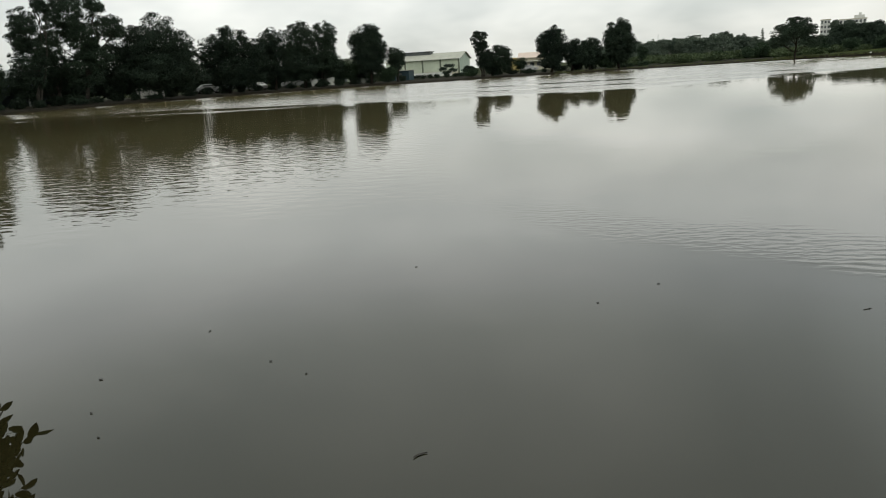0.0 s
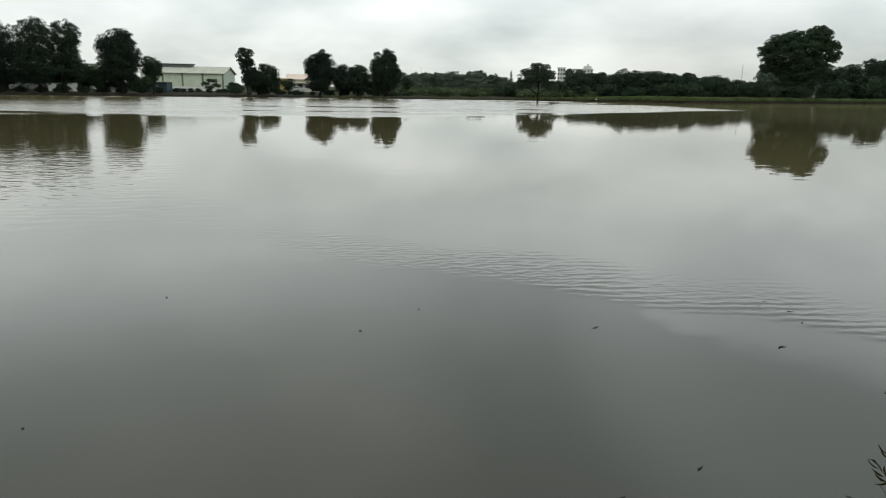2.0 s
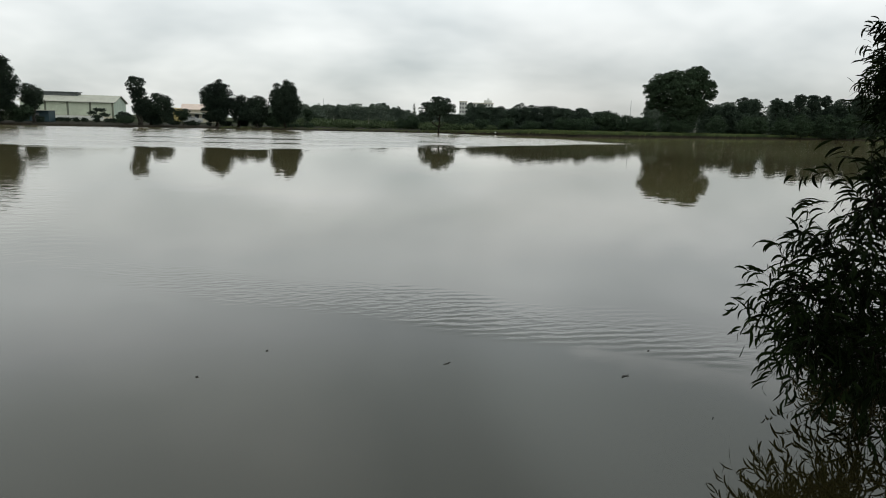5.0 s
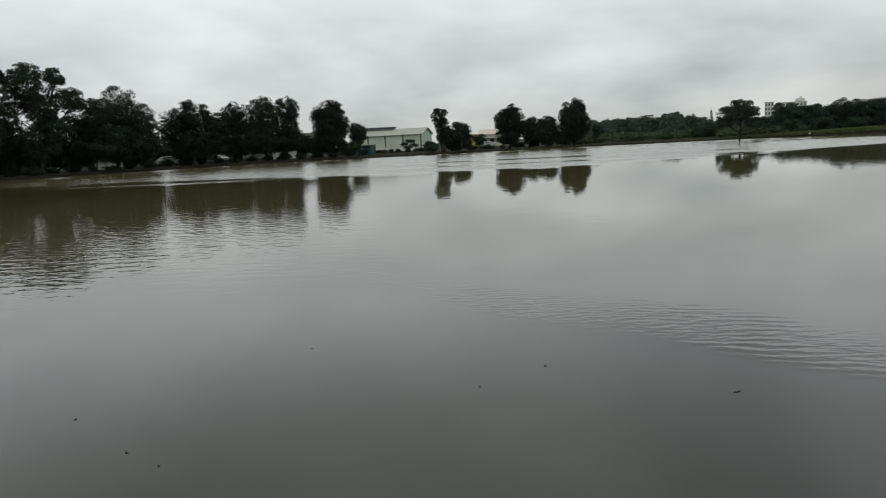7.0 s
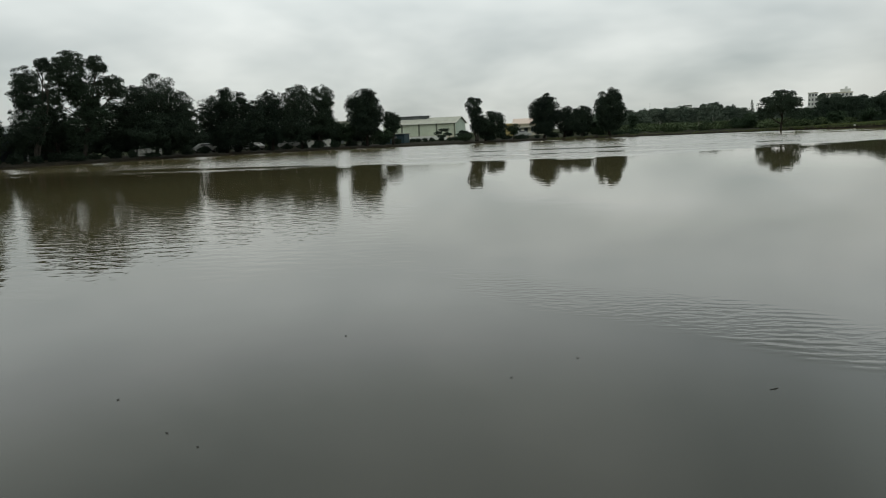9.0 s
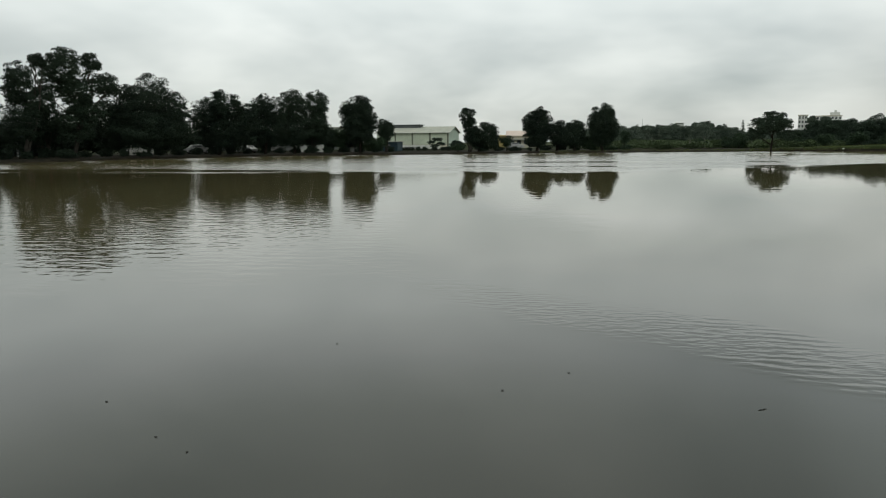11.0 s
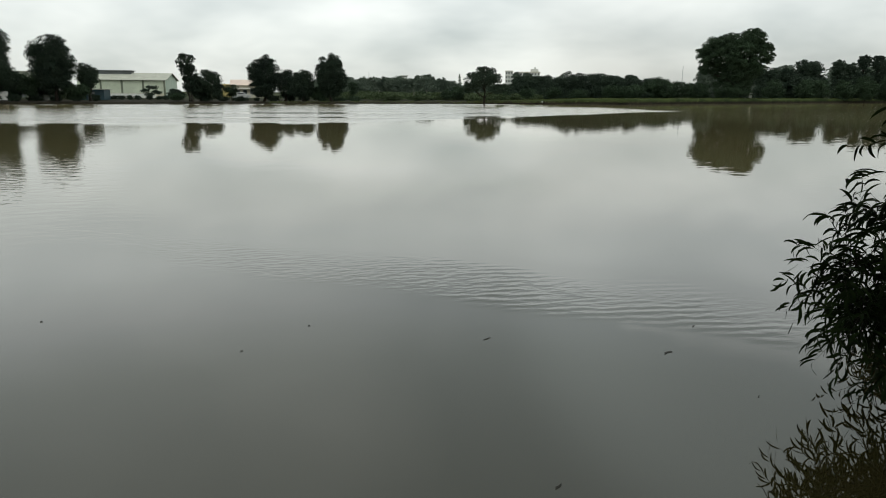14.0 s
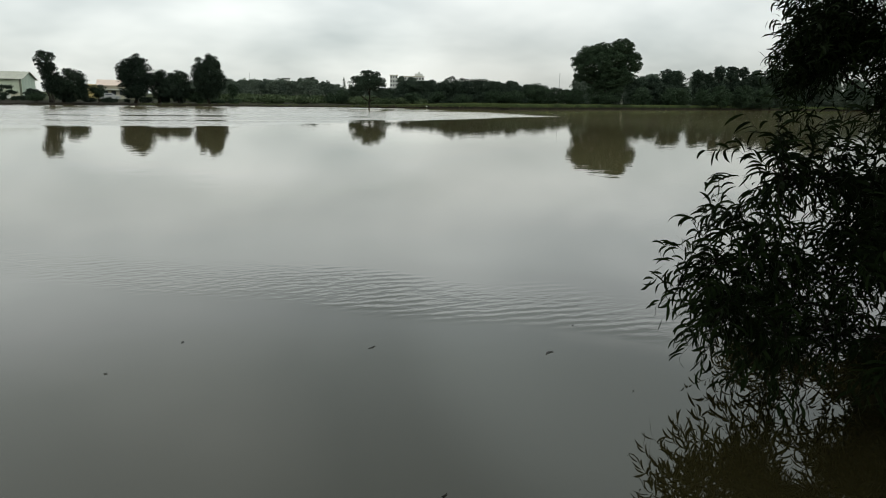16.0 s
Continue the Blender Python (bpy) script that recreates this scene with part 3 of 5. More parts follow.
M_LAND = land_material()
land()


def pond():
    verts, faces = [(CENTRE[0], CENTRE[1], 0.0)], []
    for k in range(TURNS):
        a = 2 * math.pi * k / TURNS
        verts.append((CENTRE[0] + math.cos(a) * (RADII[k] + 1.0), CENTRE[1] + math.sin(a) * (RADII[k] + 1.0), 0.0))
    for k in range(TURNS):
        faces.append((0, 1 + k, 1 + (k + 1) % TURNS))
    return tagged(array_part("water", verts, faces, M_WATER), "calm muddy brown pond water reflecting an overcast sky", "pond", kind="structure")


pond()


def bank_grass():
    """Tufts of grass along the top of the far bank and out over the meadow behind it."""
    rng = np.random.default_rng(5)
    verts, faces = [], []
    for _ in range(22000):
        k = int(rng.integers(0, TURNS))
        a = 2 * math.pi * (k + rng.uniform()) / TURNS
        ex, ey = CENTRE[0] + math.cos(a) * RADII[k], CENTRE[1] + math.sin(a) * RADII[k]
        if ey < 45 or (ex < 38 and rng.uniform() < 0.6) or ex < 2:
            continue
        right = max(0.0, min(1.0, (ex - 38) / 22))
        high = 0.30 + 0.80 * right
        s = 0.25 + 7 * rng.uniform() ** 2.4
        z = np.interp(s, (0.3, 0.8, 1.6, 3.5, 8), (0.45 * high, 0.85 * high, high, high, high)) - 0.05
        x, y = CENTRE[0] + math.cos(a) * (RADII[k] + s), CENTRE[1] + math.sin(a) * (RADII[k] + s)
        far_off = max(1.0, math.hypot(x, y) / 120)
        tall = rng.uniform(0.08, 0.24) * far_off
        for _b in range(5):
            t = rng.uniform(0, 6.28)
            bx, by = x + rng.normal(0, 0.12), y + rng.normal(0, 0.12)
            lx, ly = math.cos(t) * tall * 0.4, math.sin(t) * tall * 0.4
            i = len(verts)
            w = 0.05 * far_off
            verts += [(bx - w * math.sin(t), by + w * math.cos(t), z), (bx + w * math.sin(t), by - w * math.cos(t), z), (bx + lx, by + ly, z + tall * rng.uniform(0.7, 1.1))]
            faces.append((i, i + 1, i + 2))
    return tagged(array_part("bank_grass", verts, faces, M_BLADE), "short green grass tufts along the far bank", "grass", kind="stuff")


bank_grass()


# ---- buildings ----
def warehouse():
    """Long sheet-metal hall, turned so that its end wall shows."""
    w = base("warehouse", -22.3, 191.4, 0.3, -5.7)
    tagged(w, "pale green sheet-metal warehouse with grey roof behind the pond", "warehouse")
    length, depth, eave, ridge = 21.0, 14.0, 4.5, 6.2
    part("wall", boxed(-length, 0, 0.0, 0.3, 0, eave), M_PANEL, w)
    part("wall", boxed(-length, 0, depth - 0.3, depth, 0, eave), M_PANEL, w)
    for x0 in (-length, -0.3):
        bm = boxed(x0, x0 + 0.3, 0.3, depth - 0.3, 0, eave)
        pts = [(x0, 0.3, eave), (x0, depth - 0.3, eave), (x0, depth / 2, ridge - 0.1), (x0 + 0.3, 0.3, eave), (x0 + 0.3, depth - 0.3, eave), (x0 + 0.3, depth / 2, ridge - 0.1)]
        v = [bm.verts.new(p) for p in pts]
        for f in ((0, 1, 2), (5, 4, 3), (0, 2, 5, 3), (1, 4, 5, 2)):
            bm.faces.new([v[i] for i in f])
        part("end_wall", bm, M_GABLE, w, "weathered pale green end wall")
    for y0, y1 in ((-0.7, depth / 2), (depth + 0.7, depth / 2)):
        n = 42
        for i in range(n):
            bm = bmesh.new()
            xa, xb = -length - 0.5 + i * (length + 1.0) / n, -length - 0.5 + (i + 1) * (length + 1.0) / n
            lift = 0.05 if i % 2 else 0.0
            za = eave - 0.15 + lift
            zb = ridge + lift
            v = [bm.verts.new(p) for p in ((xa, y0, za), (xb, y0, za), (xb, y1, zb), (xa, y1, zb), (xa, y0, za - 0.12), (xb, y0, za - 0.12), (xb, y1, zb - 0.12), (xa, y1, zb - 0.12))]
            for f in ((0, 1, 2, 3), (7, 6, 5, 4), (0, 4, 5, 1), (3, 2, 6, 7), (0, 3, 7, 4), (1, 5, 6, 2)):
                bm.faces.new([v[j] for j in f])
            part("roof_sheet", bm, M_ROOF, w)
    bm = boxed(-length - 0.2, -9.5, depth / 2 - 1.5, depth / 2 + 1.5, ridge - 0.3, ridge + 0.45)
    box(bm, -length - 0.6, -9.2, depth / 2 - 1.9, depth / 2 + 1.9, ridge + 0.45, ridge + 0.62)
    part("roof_monitor", bm, M_DARKROOF, w, "dark ridge ventilator")
    for x0 in (-15.7, -10.7, -5.6, -0.45):
        part("column", boxed(x0, x0 + 0.45, -0.18, -0.002, 0, eave - 0.15, bevel=0.03), M_PILASTER, w, "weathered dark column strip")
    for x0 in (-20.5, -15.2, -10.2, -5.1):
        for i in range(9):
            part("cladding_sheet", boxed(x0 + 0.1 + i * 0.5, x0 + 0.5 + i * 0.5, -0.05, -0.004, 1.2, eave - 0.3), M_PANEL, w)
    part("plinth", boxed(-length, 0.05, -0.10, -0.006, 0, 1.1), M_CREAM, w, "stained cream plinth wall")
    return w


warehouse()


def small_shed(x, y, turn, wide, deep, tall, mat, roof_mat, name, label):
    s = base(name, x, y, 0.4, turn)
    tagged(s, label, "shed")
    for x0 in (-wide / 2, wide / 2 - 0.15):
        part("wall", boxed(x0, x0 + 0.15, 0, deep, 0, tall), mat, s)
    part("wall", boxed(-wide / 2 + 0.15, wide / 2 - 0.15, deep - 0.15, deep, 0, tall), mat, s)
    part("front_wall", boxed(-wide / 2 + 0.15, wide / 2 - 0.15, 0, 0.15, 0, tall * 0.96), mat, s)
    n = int(wide / 0.4)
    for i in range(n):
        xa = -wide / 2 - 0.3 + i * (wide + 0.6) / n
        part("roof_sheet", boxed(xa, xa + (wide + 0.6) / n * 0.94, -0.5, deep + 0.3, tall + 0.03 * (i % 2), tall + 0.10 + 0.03 * (i % 2)), roof_mat, s)
    part("door", boxed(-wide * 0.2, wide * 0.1, -0.06, -0.004, 0, min(2.05, tall * 0.8)), M_DARKROOF, s, "dark closed door")
    return s


small_shed(-26.2, 127.4, -8, 3.6, 3.0, 1.7, M_BLUE, M_ROOF, "blue_shed", "low dark blue sheet-metal shed by the bank")
small_shed(150.0, 203.0, -35, 20.0, 8.6, 4.2, M_ROOF, M_ROOF, "grey_shed", "long low pale grey shed behind the trees")
small_shed(-42.6, 147.0, 16, 9.0, 6.0, 4.9, M_PANEL, M_ROOF, "green_shed", "pale green sheet-metal shed partly hidden by trees")
small_shed(67.6, 326.0, -12, 3.4, 4.0, 9.4, M_WHITE, M_ROOF, "far_shed", "small pale building above the far tree belt")


def house():
    h = base("house", -2.6, 178.5, 0.3, -2)
    tagged(h, "cream single-storey house with a faded pink sheet roof", "house")
    part("wall", boxed(-2.9, 2.9, 0, 6.0, 0, 3.2), M_CREAM, h)
    part("side_wing", boxed(-5.4, -2.9, 1.2, 6.0, 0, 3.4), M_YELLOW, h, "ochre rendered side wing")
    bm = bmesh.new()
    v = [bm.verts.new(p) for p in ((-3.5, -0.7, 3.1), (3.5, -0.7, 3.1), (3.5, 3.0, 4.4), (-3.5, 3.0, 4.4), (3.5, 6.7, 3.1), (-3.5, 6.7, 3.1))]
    bm.faces.new((v[0], v[1], v[2], v[3]))
    bm.faces.new((v[3], v[2], v[4], v[5]))
    r = bmesh.ops.extrude_face_region(bm, geom=bm.faces[:])
    bmesh.ops.translate(bm, verts=[g for g in r["geom"] if isinstance(g, bmesh.types.BMVert)], vec=(0, 0, 0.14))
    part("roof", bm, M_PINKROOF, h, "faded pink sheet roof")
    part("canopy", boxed(-2.6, 2.6, -1.6, 0.0, 2.25, 2.4, bevel=0.03), M_WHITE, h, "flat white porch canopy")
    for x0 in (-2.3, 2.1):
        part("post", boxed(x0, x0 + 0.2, -1.5, -1.3, 0, 2.25), M_WHITE, h)
    # a flat dark sheet is put where an open doorway would be shaded
    part("door", boxed(-0.5, 0.5, -0.05, -0.004, 0, 2.05), M_GLASS, h, "dark sheet standing in for the shade of an open doorway")
    for x0 in (-2.2, 1.2):
        wdw = part("window", boxed(x0, x0 + 1.0, -0.05, -0.004, 0.9, 2.0), M_GLASS, h)
        part("frame", boxed(x0 - 0.06, x0 + 1.06, -0.07, -0.003, 2.0, 2.08), M_WHITE, wdw)
    return h


house()


def long_shed():
    """Open-sided dark shed behind the tall trees."""
    s = base("open_shed", -71.0, 85.0, 0.4, 62)
    tagged(s, "long dark open-sided shed behind the tall trees", "shed")
    for i in range(6):
        part("post", boxed(-11 + i * 4.4, -10.8 + i * 4.4, 0.0, 0.2, 0, 3.6), M_STEEL, s)
    part("back_wall", boxed(-11.2, 11.4, 6.0, 6.2, 0, 4.6), M_NAVY, s)
    part("wall", boxed(-11.2, -11.0, 0.2, 6.0, 0, 4.0), M_NAVY, s)
    part("fascia", boxed(-11.4, 11.6, -0.35, -0.25, 2.6, 3.9), M_NAVY, s, "dark blue awning sheet")
    for i in range(46):
        bm = bmesh.new()
        xa = -11.6 + i * 0.507
        v = [bm.verts.new(p) for p in ((xa, -0.6, 3.9), (xa + 0.48, -0.6, 3.9), (xa + 0.48, 6.6, 5.1), (xa, 6.6, 5.1), (xa, -0.6, 3.8), (xa + 0.48, -0.6, 3.8), (xa + 0.48, 6.6, 5.0), (xa, 6.6, 5.0))]
        for f in ((0, 1, 2, 3), (7, 6, 5, 4), (0, 4, 5, 1), (3, 2, 6, 7), (0, 3, 7, 4), (1, 5, 6, 2)):
            bm.faces.new([v[j] for j in f])
        part("roof_sheet", bm, M_DARKROOF, s)
    return s


long_shed()


def tower(x, y, turn, wide, deep, tall, floors, bays, stepped):
    t = base("apartment_building", x, y, 0.5, turn)
    tagged(t, "white multi-storey building far off above the trees", "building", "distant buildings")
    part("wall", boxed(-wide / 2, wide / 2, 0, deep, 0, tall), M_WHITE, t)
    part("roof", boxed(-wide / 2 - 0.3, wide / 2 + 0.3, -0.3, deep + 0.3, tall, tall + 0.5), M_CREAM, t)
    if stepped:
        top = part("roof_house", boxed(wide * 0.05, wide * 0.42, 1, deep - 1, tall + 0.5, tall + 2.4), M_WHITE, t, "white stair house on the roof")
        part("parapet", boxed(wide * 0.20, wide * 0.30, 2, 4, tall + 2.4, tall + 3.8), M_WHITE, top)
    fh = tall / floors
    for i in range(floors):
        part("ledge", boxed(-wide / 2 - 0.15, wide / 2 + 0.15, -0.4, -0.01, i * fh + fh * 0.08, i * fh + fh * 0.16), M_WHITE, t)
        for j in range(bays):
            xa = -wide / 2 + wide * (j + 0.22) / bays
            win = part("window", boxed(xa, xa + wide * 0.56 / bays, -0.06, -0.004, i * fh + fh * 0.32, i * fh + fh * 0.82), M_GLASS, t)
            part("frame", boxed(xa, xa + wide * 0.56 / bays, -0.09, -0.062, i * fh + fh * 0.55, i * fh + fh * 0.58), M_WHITE, win)
    return t


tower(176.0, 477.0, -20, 5.4, 9.0, 17.0, 6, 3, False)
tower(189.0, 470.0, -20, 14.5, 10.0, 16.2, 6, 7, True)


def mast(x, y, tall):
    m = base("antenna_mast", x, y, 0.6)
    tagged(m, "thin grey lattice antenna mast behind the trees", "mast")
    for k in range(3):
        a = k * 2.094
        part("leg", tube(bmesh.new(), [(0.22 * math.cos(a), 0.22 * math.sin(a), -0.2), (0.05 * math.cos(a), 0.05 * math.sin(a), tall)], [0.035, 0.03], 5), M_STEEL, m)
    for i in range(12):
        z = 0.4 + i * (tall - 0.8) / 12
        r = 0.22 - 0.16 * z / tall
        part("brace", tube(bmesh.new(), [(r, 0, z), (r * math.cos(2.094), r * math.sin(2.094), z + 0.35)], [0.015, 0.015], 4), M_STEEL, m)
    return m


mast(138.0, 207.0, 10.7)
mast(46.4, 296.3, 10.2)


def parked_car(x, y, turn, size=1.0, label="white car parked under the dark trees"):
    c = base("parked_car", x, y, 0.42, turn)
    tagged(c, label, "car", "parked white cars")
    bm = bmesh.new()
    prof = [(-2.1, 0.35), (-2.12, 0.8), (-1.95, 0.92), (-1.5, 0.98), (-0.95, 1.42), (0.55, 1.45), (1.15, 1.0), (1.95, 0.88), (2.1, 0.7), (2.1, 0.35)]
    rows = []
    for yy, inset in ((-0.84, 0.0), (-0.6, 0.02), (0.6, 0.02), (0.84, 0.0)):
        rows.append([bm.verts.new((px * size, yy * size * (0.86 if pz > 1.2 else 1), (pz + inset) * size)) for px, pz in prof])
    for a, b2 in zip(rows, rows[1:]):
        for i in range(len(prof) - 1):
            bm.faces.new((a[i], a[i + 1], b2[i + 1], b2[i]))
    bm.faces.new(rows[0][::-1])
    bm.faces.new(rows[-1])
    part("body", bm, M_PAINT, c)
    for yy in (-0.80, 0.76):
        part("side_window", boxed(-0.9 * size, 0.5 * size, yy * size, (yy + 0.05) * size, 1.02 * size, 1.32 * size), M_GLASS, c)
    for xx in (-1.3, 1.3):
        for yy in (-0.85, 0.67):
            wh = part("wheel", tube(bmesh.new(), [(xx * size, yy * size, 0.3 * size), (xx * size, (yy + 0.18) * size, 0.3 * size)], [0.31 * size, 0.31 * size], 14), M_RUBBER, c)
            part("rim", tube(bmesh.new(), [(xx * size, (yy - 0.012) * size, 0.3 * size), (xx * size, (yy + 0.192) * size, 0.3 * size)], [0.18 * size, 0.18 * size], 10), M_STEEL, wh)
    return c


for cx, cy, ct, cs in ((-52.4, 104.4, 36, 1.0), (-49.6, 107.5, 30, 1.0), (-47.0, 110.8, 150, 0.9), (-42.0, 114.8, 28, 1.0)):
    parked_car(cx, cy, ct, cs)
parked_car(-3.0, 153.0, 8, 0.92, "white car parked before the cream house")


def low_wall(x, y, turn, wide, tall, mat, label):
    w = base("low_wall", x, y, 0.4, turn)
    tagged(w, label, "wall")
    part("panel", boxed(-wide / 2, wide / 2, 0, 0.2, 0, tall), mat, w)
    part("coping", boxed(-wide / 2 - 0.05, wide / 2 + 0.05, -0.05, 0.25, tall, tall + 0.08), M_WHITE, w)
    for i in range(int(wide / 2.5) + 1):
        part("pier", boxed(-wide / 2 + i * 2.5, -wide / 2 + i * 2.5 + 0.3, -0.08, -0.003, 0, tall), mat, w)
    return w


low_wall(-39.8, 121.5, 22, 5.0, 1.3, M_WHITE, "stained white boundary wall under the trees")
low_wall(-58.5, 98.0, 45, 4.0, 1.8, M_WHITE, "stained white boundary wall under the trees")
low_wall(-33.0, 127.0, 18, 3.5, 1.1, M_WHITE, "stained white boundary wall under the trees")
low_wall(-24.5, 150.0, -6, 10.0, 0.95, M_WHITE, "low pale boundary wall before the warehouse")
low_wall(0.5, 160.0, 3, 5.0, 1.0, M_CREAM, "low cream boundary wall beside the house")

# ---- trees and shrubs of the far banks ----
airy_tree(-62.6, 61.5, [(0.9, 13.5, 2.4, 2.0), (3.2, 13.2, 1.7, 2.5), (-1.4, 12.9, 1.9, 2.3), (-0.3, 10.1, 3.6, 2.6)])
dense_tree(-65.6, 62.6, [(0.0, 7.3, 5.0, 4.0), (0.5, 4.3, 5.0, 4.0)])
airy_tree(-60.8, 67.0, [(0.0, 10.3, 2.2, 2.8), (-0.3, 7.7, 2.5, 2.3)])
dense_tree(-63.8, 68.0, [(-0.4, 4.7, 3.4, 4.1), (1.4, 3.3, 1.9, 2.5)])
dense_tree(-59.8, 68.9, [(-0.1, 5.4, 1.3, 2.2), (-0.5, 3.2, 1.7, 2.4)])
airy_tree(-59.3, 75.4, [(-0.4, 9.2, 1.9, 2.8), (1.8, 11.7, 1.0, 1.2), (-0.4, 5.5, 2.2, 3.5)])
airy_tree(-58.3, 81.9, [(0.0, 10.9, 3.1, 3.5), (3.2, 12.2, 1.3, 1.6), (4.4, 9.5, 1.9, 2.1), (-2.6, 7.7, 1.6, 2.6), (2.4, 6.1, 2.2, 1.9), (1.2, 8.3, 2.2, 2.2), (0.5, 4.3, 2.8, 2.6)])
airy_tree(-61.6, 82.2, [(-0.3, 4.7, 2.6, 3.0), (-3.3, 3.0, 3.0, 2.6)])
dense_tree(-53.3, 91.5, [(0.3, 6.9, 4.9, 4.5), (-3.7, 4.7, 3.6, 4.2), (3.5, 4.4, 2.8, 3.9), (-0.5, 3.5, 5.2, 2.6)])
dense_tree(-47.3, 101.0, [(1.3, 7.2, 2.7, 3.2), (-1.7, 5.9, 2.3, 3.1), (4.2, 5.4, 2.2, 2.7), (1.5, 3.2, 4.6, 2.6)])
dense_tree(-42.0, 106.3, [(0.3, 7.0, 2.4, 3.0), (0.4, 3.8, 3.0, 2.8), (-2.2, 5.4, 1.6, 1.9)])
dense_tree(-38.1, 109.2, [(-0.2, 7.4, 2.6, 3.3), (-0.2, 3.6, 3.2, 2.9), (-2.0, 5.6, 1.6, 2.0)])
airy_tree(-35.7, 110.9, [(0.9, 8.1, 2.2, 2.7), (0.5, 5.7, 2.5, 2.9), (1.5, 3.6, 2.2, 2.2)])
dense_tree(-36.4, 113.9, [(0.2, 3.5, 2.8, 2.6)])
dense_tree(-28.4, 114.4, [(-0.1, 7.0, 3.1, 3.0), (-0.3, 4.0, 2.9, 2.2)])
airy_tree(-24.9, 118.0, [(0.1, 4.5, 1.6, 1.9), (0.4, 3.3, 1.5, 1.5)])
shrub(-26.7, 116.2, [(0.0, 1.7, 2.8, 1.5)])
shrub(-32.0, 114.5, [(0.0, 2.6, 1.8, 2.0)])
airy_tree(-10.3, 120.0, [(-0.3, 6.3, 1.6, 1.7), (0.1, 4.6, 1.5, 1.4), (0.5, 2.8, 1.7, 1.8)])
dense_tree(-8.9, 121.4, [(1.3, 3.2, 2.4, 2.1), (-0.4, 2.2, 2.1, 2.0), (2.6, 2.0, 1.4, 1.5)])
shrub(-4.0, 122.9, [(0.0, 2.1, 1.2, 1.4)])
shrub(-13.9, 134.2, [(0.0, 1.3, 1.9, 1.0)], leaf=M_DARKLEAF)
grown_tree("layered_shrub", -18.1, 133.8, [(0.3, 2.5, 1.2, 0.35), (-0.9, 2.0, 1.0, 0.3), (1.1, 1.7, 1.1, 0.35), (-0.2, 1.3, 1.0, 0.35)], "small shrub with flat layered boughs before the warehouse", "shrub", M_MIDLEAF, M_BARK, 0.2, 60, 1.1, 0.1, 0.32, 0.05, 0.4)
shrub(-12.3, 119.3, [(0.0, 0.9, 1.3, 0.9)])
dense_tree(1.3, 123.2, [(0.2, 5.4, 2.8, 2.9), (0.1, 3.0, 2.6, 2.5)])
dense_tree(4.9, 125.9, [(0.9, 3.8, 2.0, 2.0), (1.4, 2.4, 3.0, 2.0), (3.2, 3.0, 2.0, 1.8)])
airy_tree(8.3, 126.5, [(0.0, 3.7, 2.0, 2.5), (-0.1, 2.1, 2.1, 1.8)])
dense_tree(12.9, 125.2, [(0.2, 5.9, 2.8, 3.0), (-0.1, 3.5, 2.6, 2.7)])
shrub(10.9, 126.9, [(0.0, 1.5, 1.6, 1.6)])
shrub(18.3, 136.7, [(0.0, 2.6, 1.0, 1.6)])
spread_tree(40.5, 122.6, [(0.2, 5.8, 2.2, 1.0), (-1.6, 5.0, 1.8, 0.8), (1.8, 4.7, 1.7, 0.8), (-0.2, 4.0, 3.9, 1.1), (-2.5, 2.8, 1.8, 1.0), (2.3, 2.7, 1.8, 1.0)])
bank_tree(75.4, 99.4, [(-3.0, 8.6, 2.9, 2.8), (-1.2, 10.0, 2.4, 1.9), (2.8, 10.6, 2.5, 1.9), (4.2, 8.5, 2.3, 2.2), (0.9, 8.6, 3.7, 3.1), (0.6, 5.6, 3.9, 2.7), (0.4, 3.0, 3.5, 2.3), (-3.6, 6.2, 1.8, 1.3), (2.9, 5.9, 2.3, 1.8)])
back_tree(65.8, 114.5, [(0.0, 3.6, 2.6, 1.8)])
back_tree(88.0, 106.4, [(0.0, 4.9, 2.3, 2.2)])
back_tree(90.3, 104.5, [(0.0, 5.4, 1.5, 1.5)])
back_tree(92.9, 102.2, [(0.0, 5.8, 2.9, 2.7)])
back_tree(96.3, 99.0, [(0.0, 6.7, 1.4, 1.3)])
back_tree(97.6, 97.7, [(0.0, 6.5, 1.2, 1.1)])
back_tree(98.8, 96.5, [(0.0, 7.5, 1.3, 1.3)])
back_tree(100.3, 95.0, [(0.0, 7.2, 1.5, 1.4)])
back_tree(101.6, 93.6, [(0.0, 7.4, 1.1, 1.1)])
back_tree(103.2, 91.8, [(0.0, 6.2, 1.8, 1.7)])
back_tree(104.9, 89.9, [(0.0, 6.9, 1.8, 1.7)])
shrub(82.8, 97.8, [(0.0, 2.7, 2.1, 2.1)])
shrub(86.8, 94.2, [(0.0, 2.7, 3.0, 2.1)])
shrub(90.1, 91.0, [(0.0, 2.6, 1.8, 2.0)])
shrub(92.1, 89.0, [(0.0, 2.9, 2.0, 2.3)])
shrub(94.3, 86.7, [(0.0, 2.9, 2.1, 2.3)])
shrub(96.5, 84.3, [(0.0, 3.0, 2.0, 2.4)])
back_tree(126.8, 104.9, [(0.0, 6.3, 3.3, 3.3)])
back_tree(135.8, 104.7, [(0.0, 7.7, 4.5, 4.5)])
back_tree(59.3, 132.4, [(0.0, 3.6, 2.6, 2.4)])
back_tree(62.6, 131.3, [(0.0, 3.9, 3.9, 2.7)])
back_tree(65.3, 126.8, [(0.0, 3.9, 3.1, 2.4)])
back_tree(67.5, 122.8, [(-0.2, 3.7, 2.6, 2.1)])
back_tree(68.1, 118.1, [(0.0, 3.4, 2.1, 2.2)])
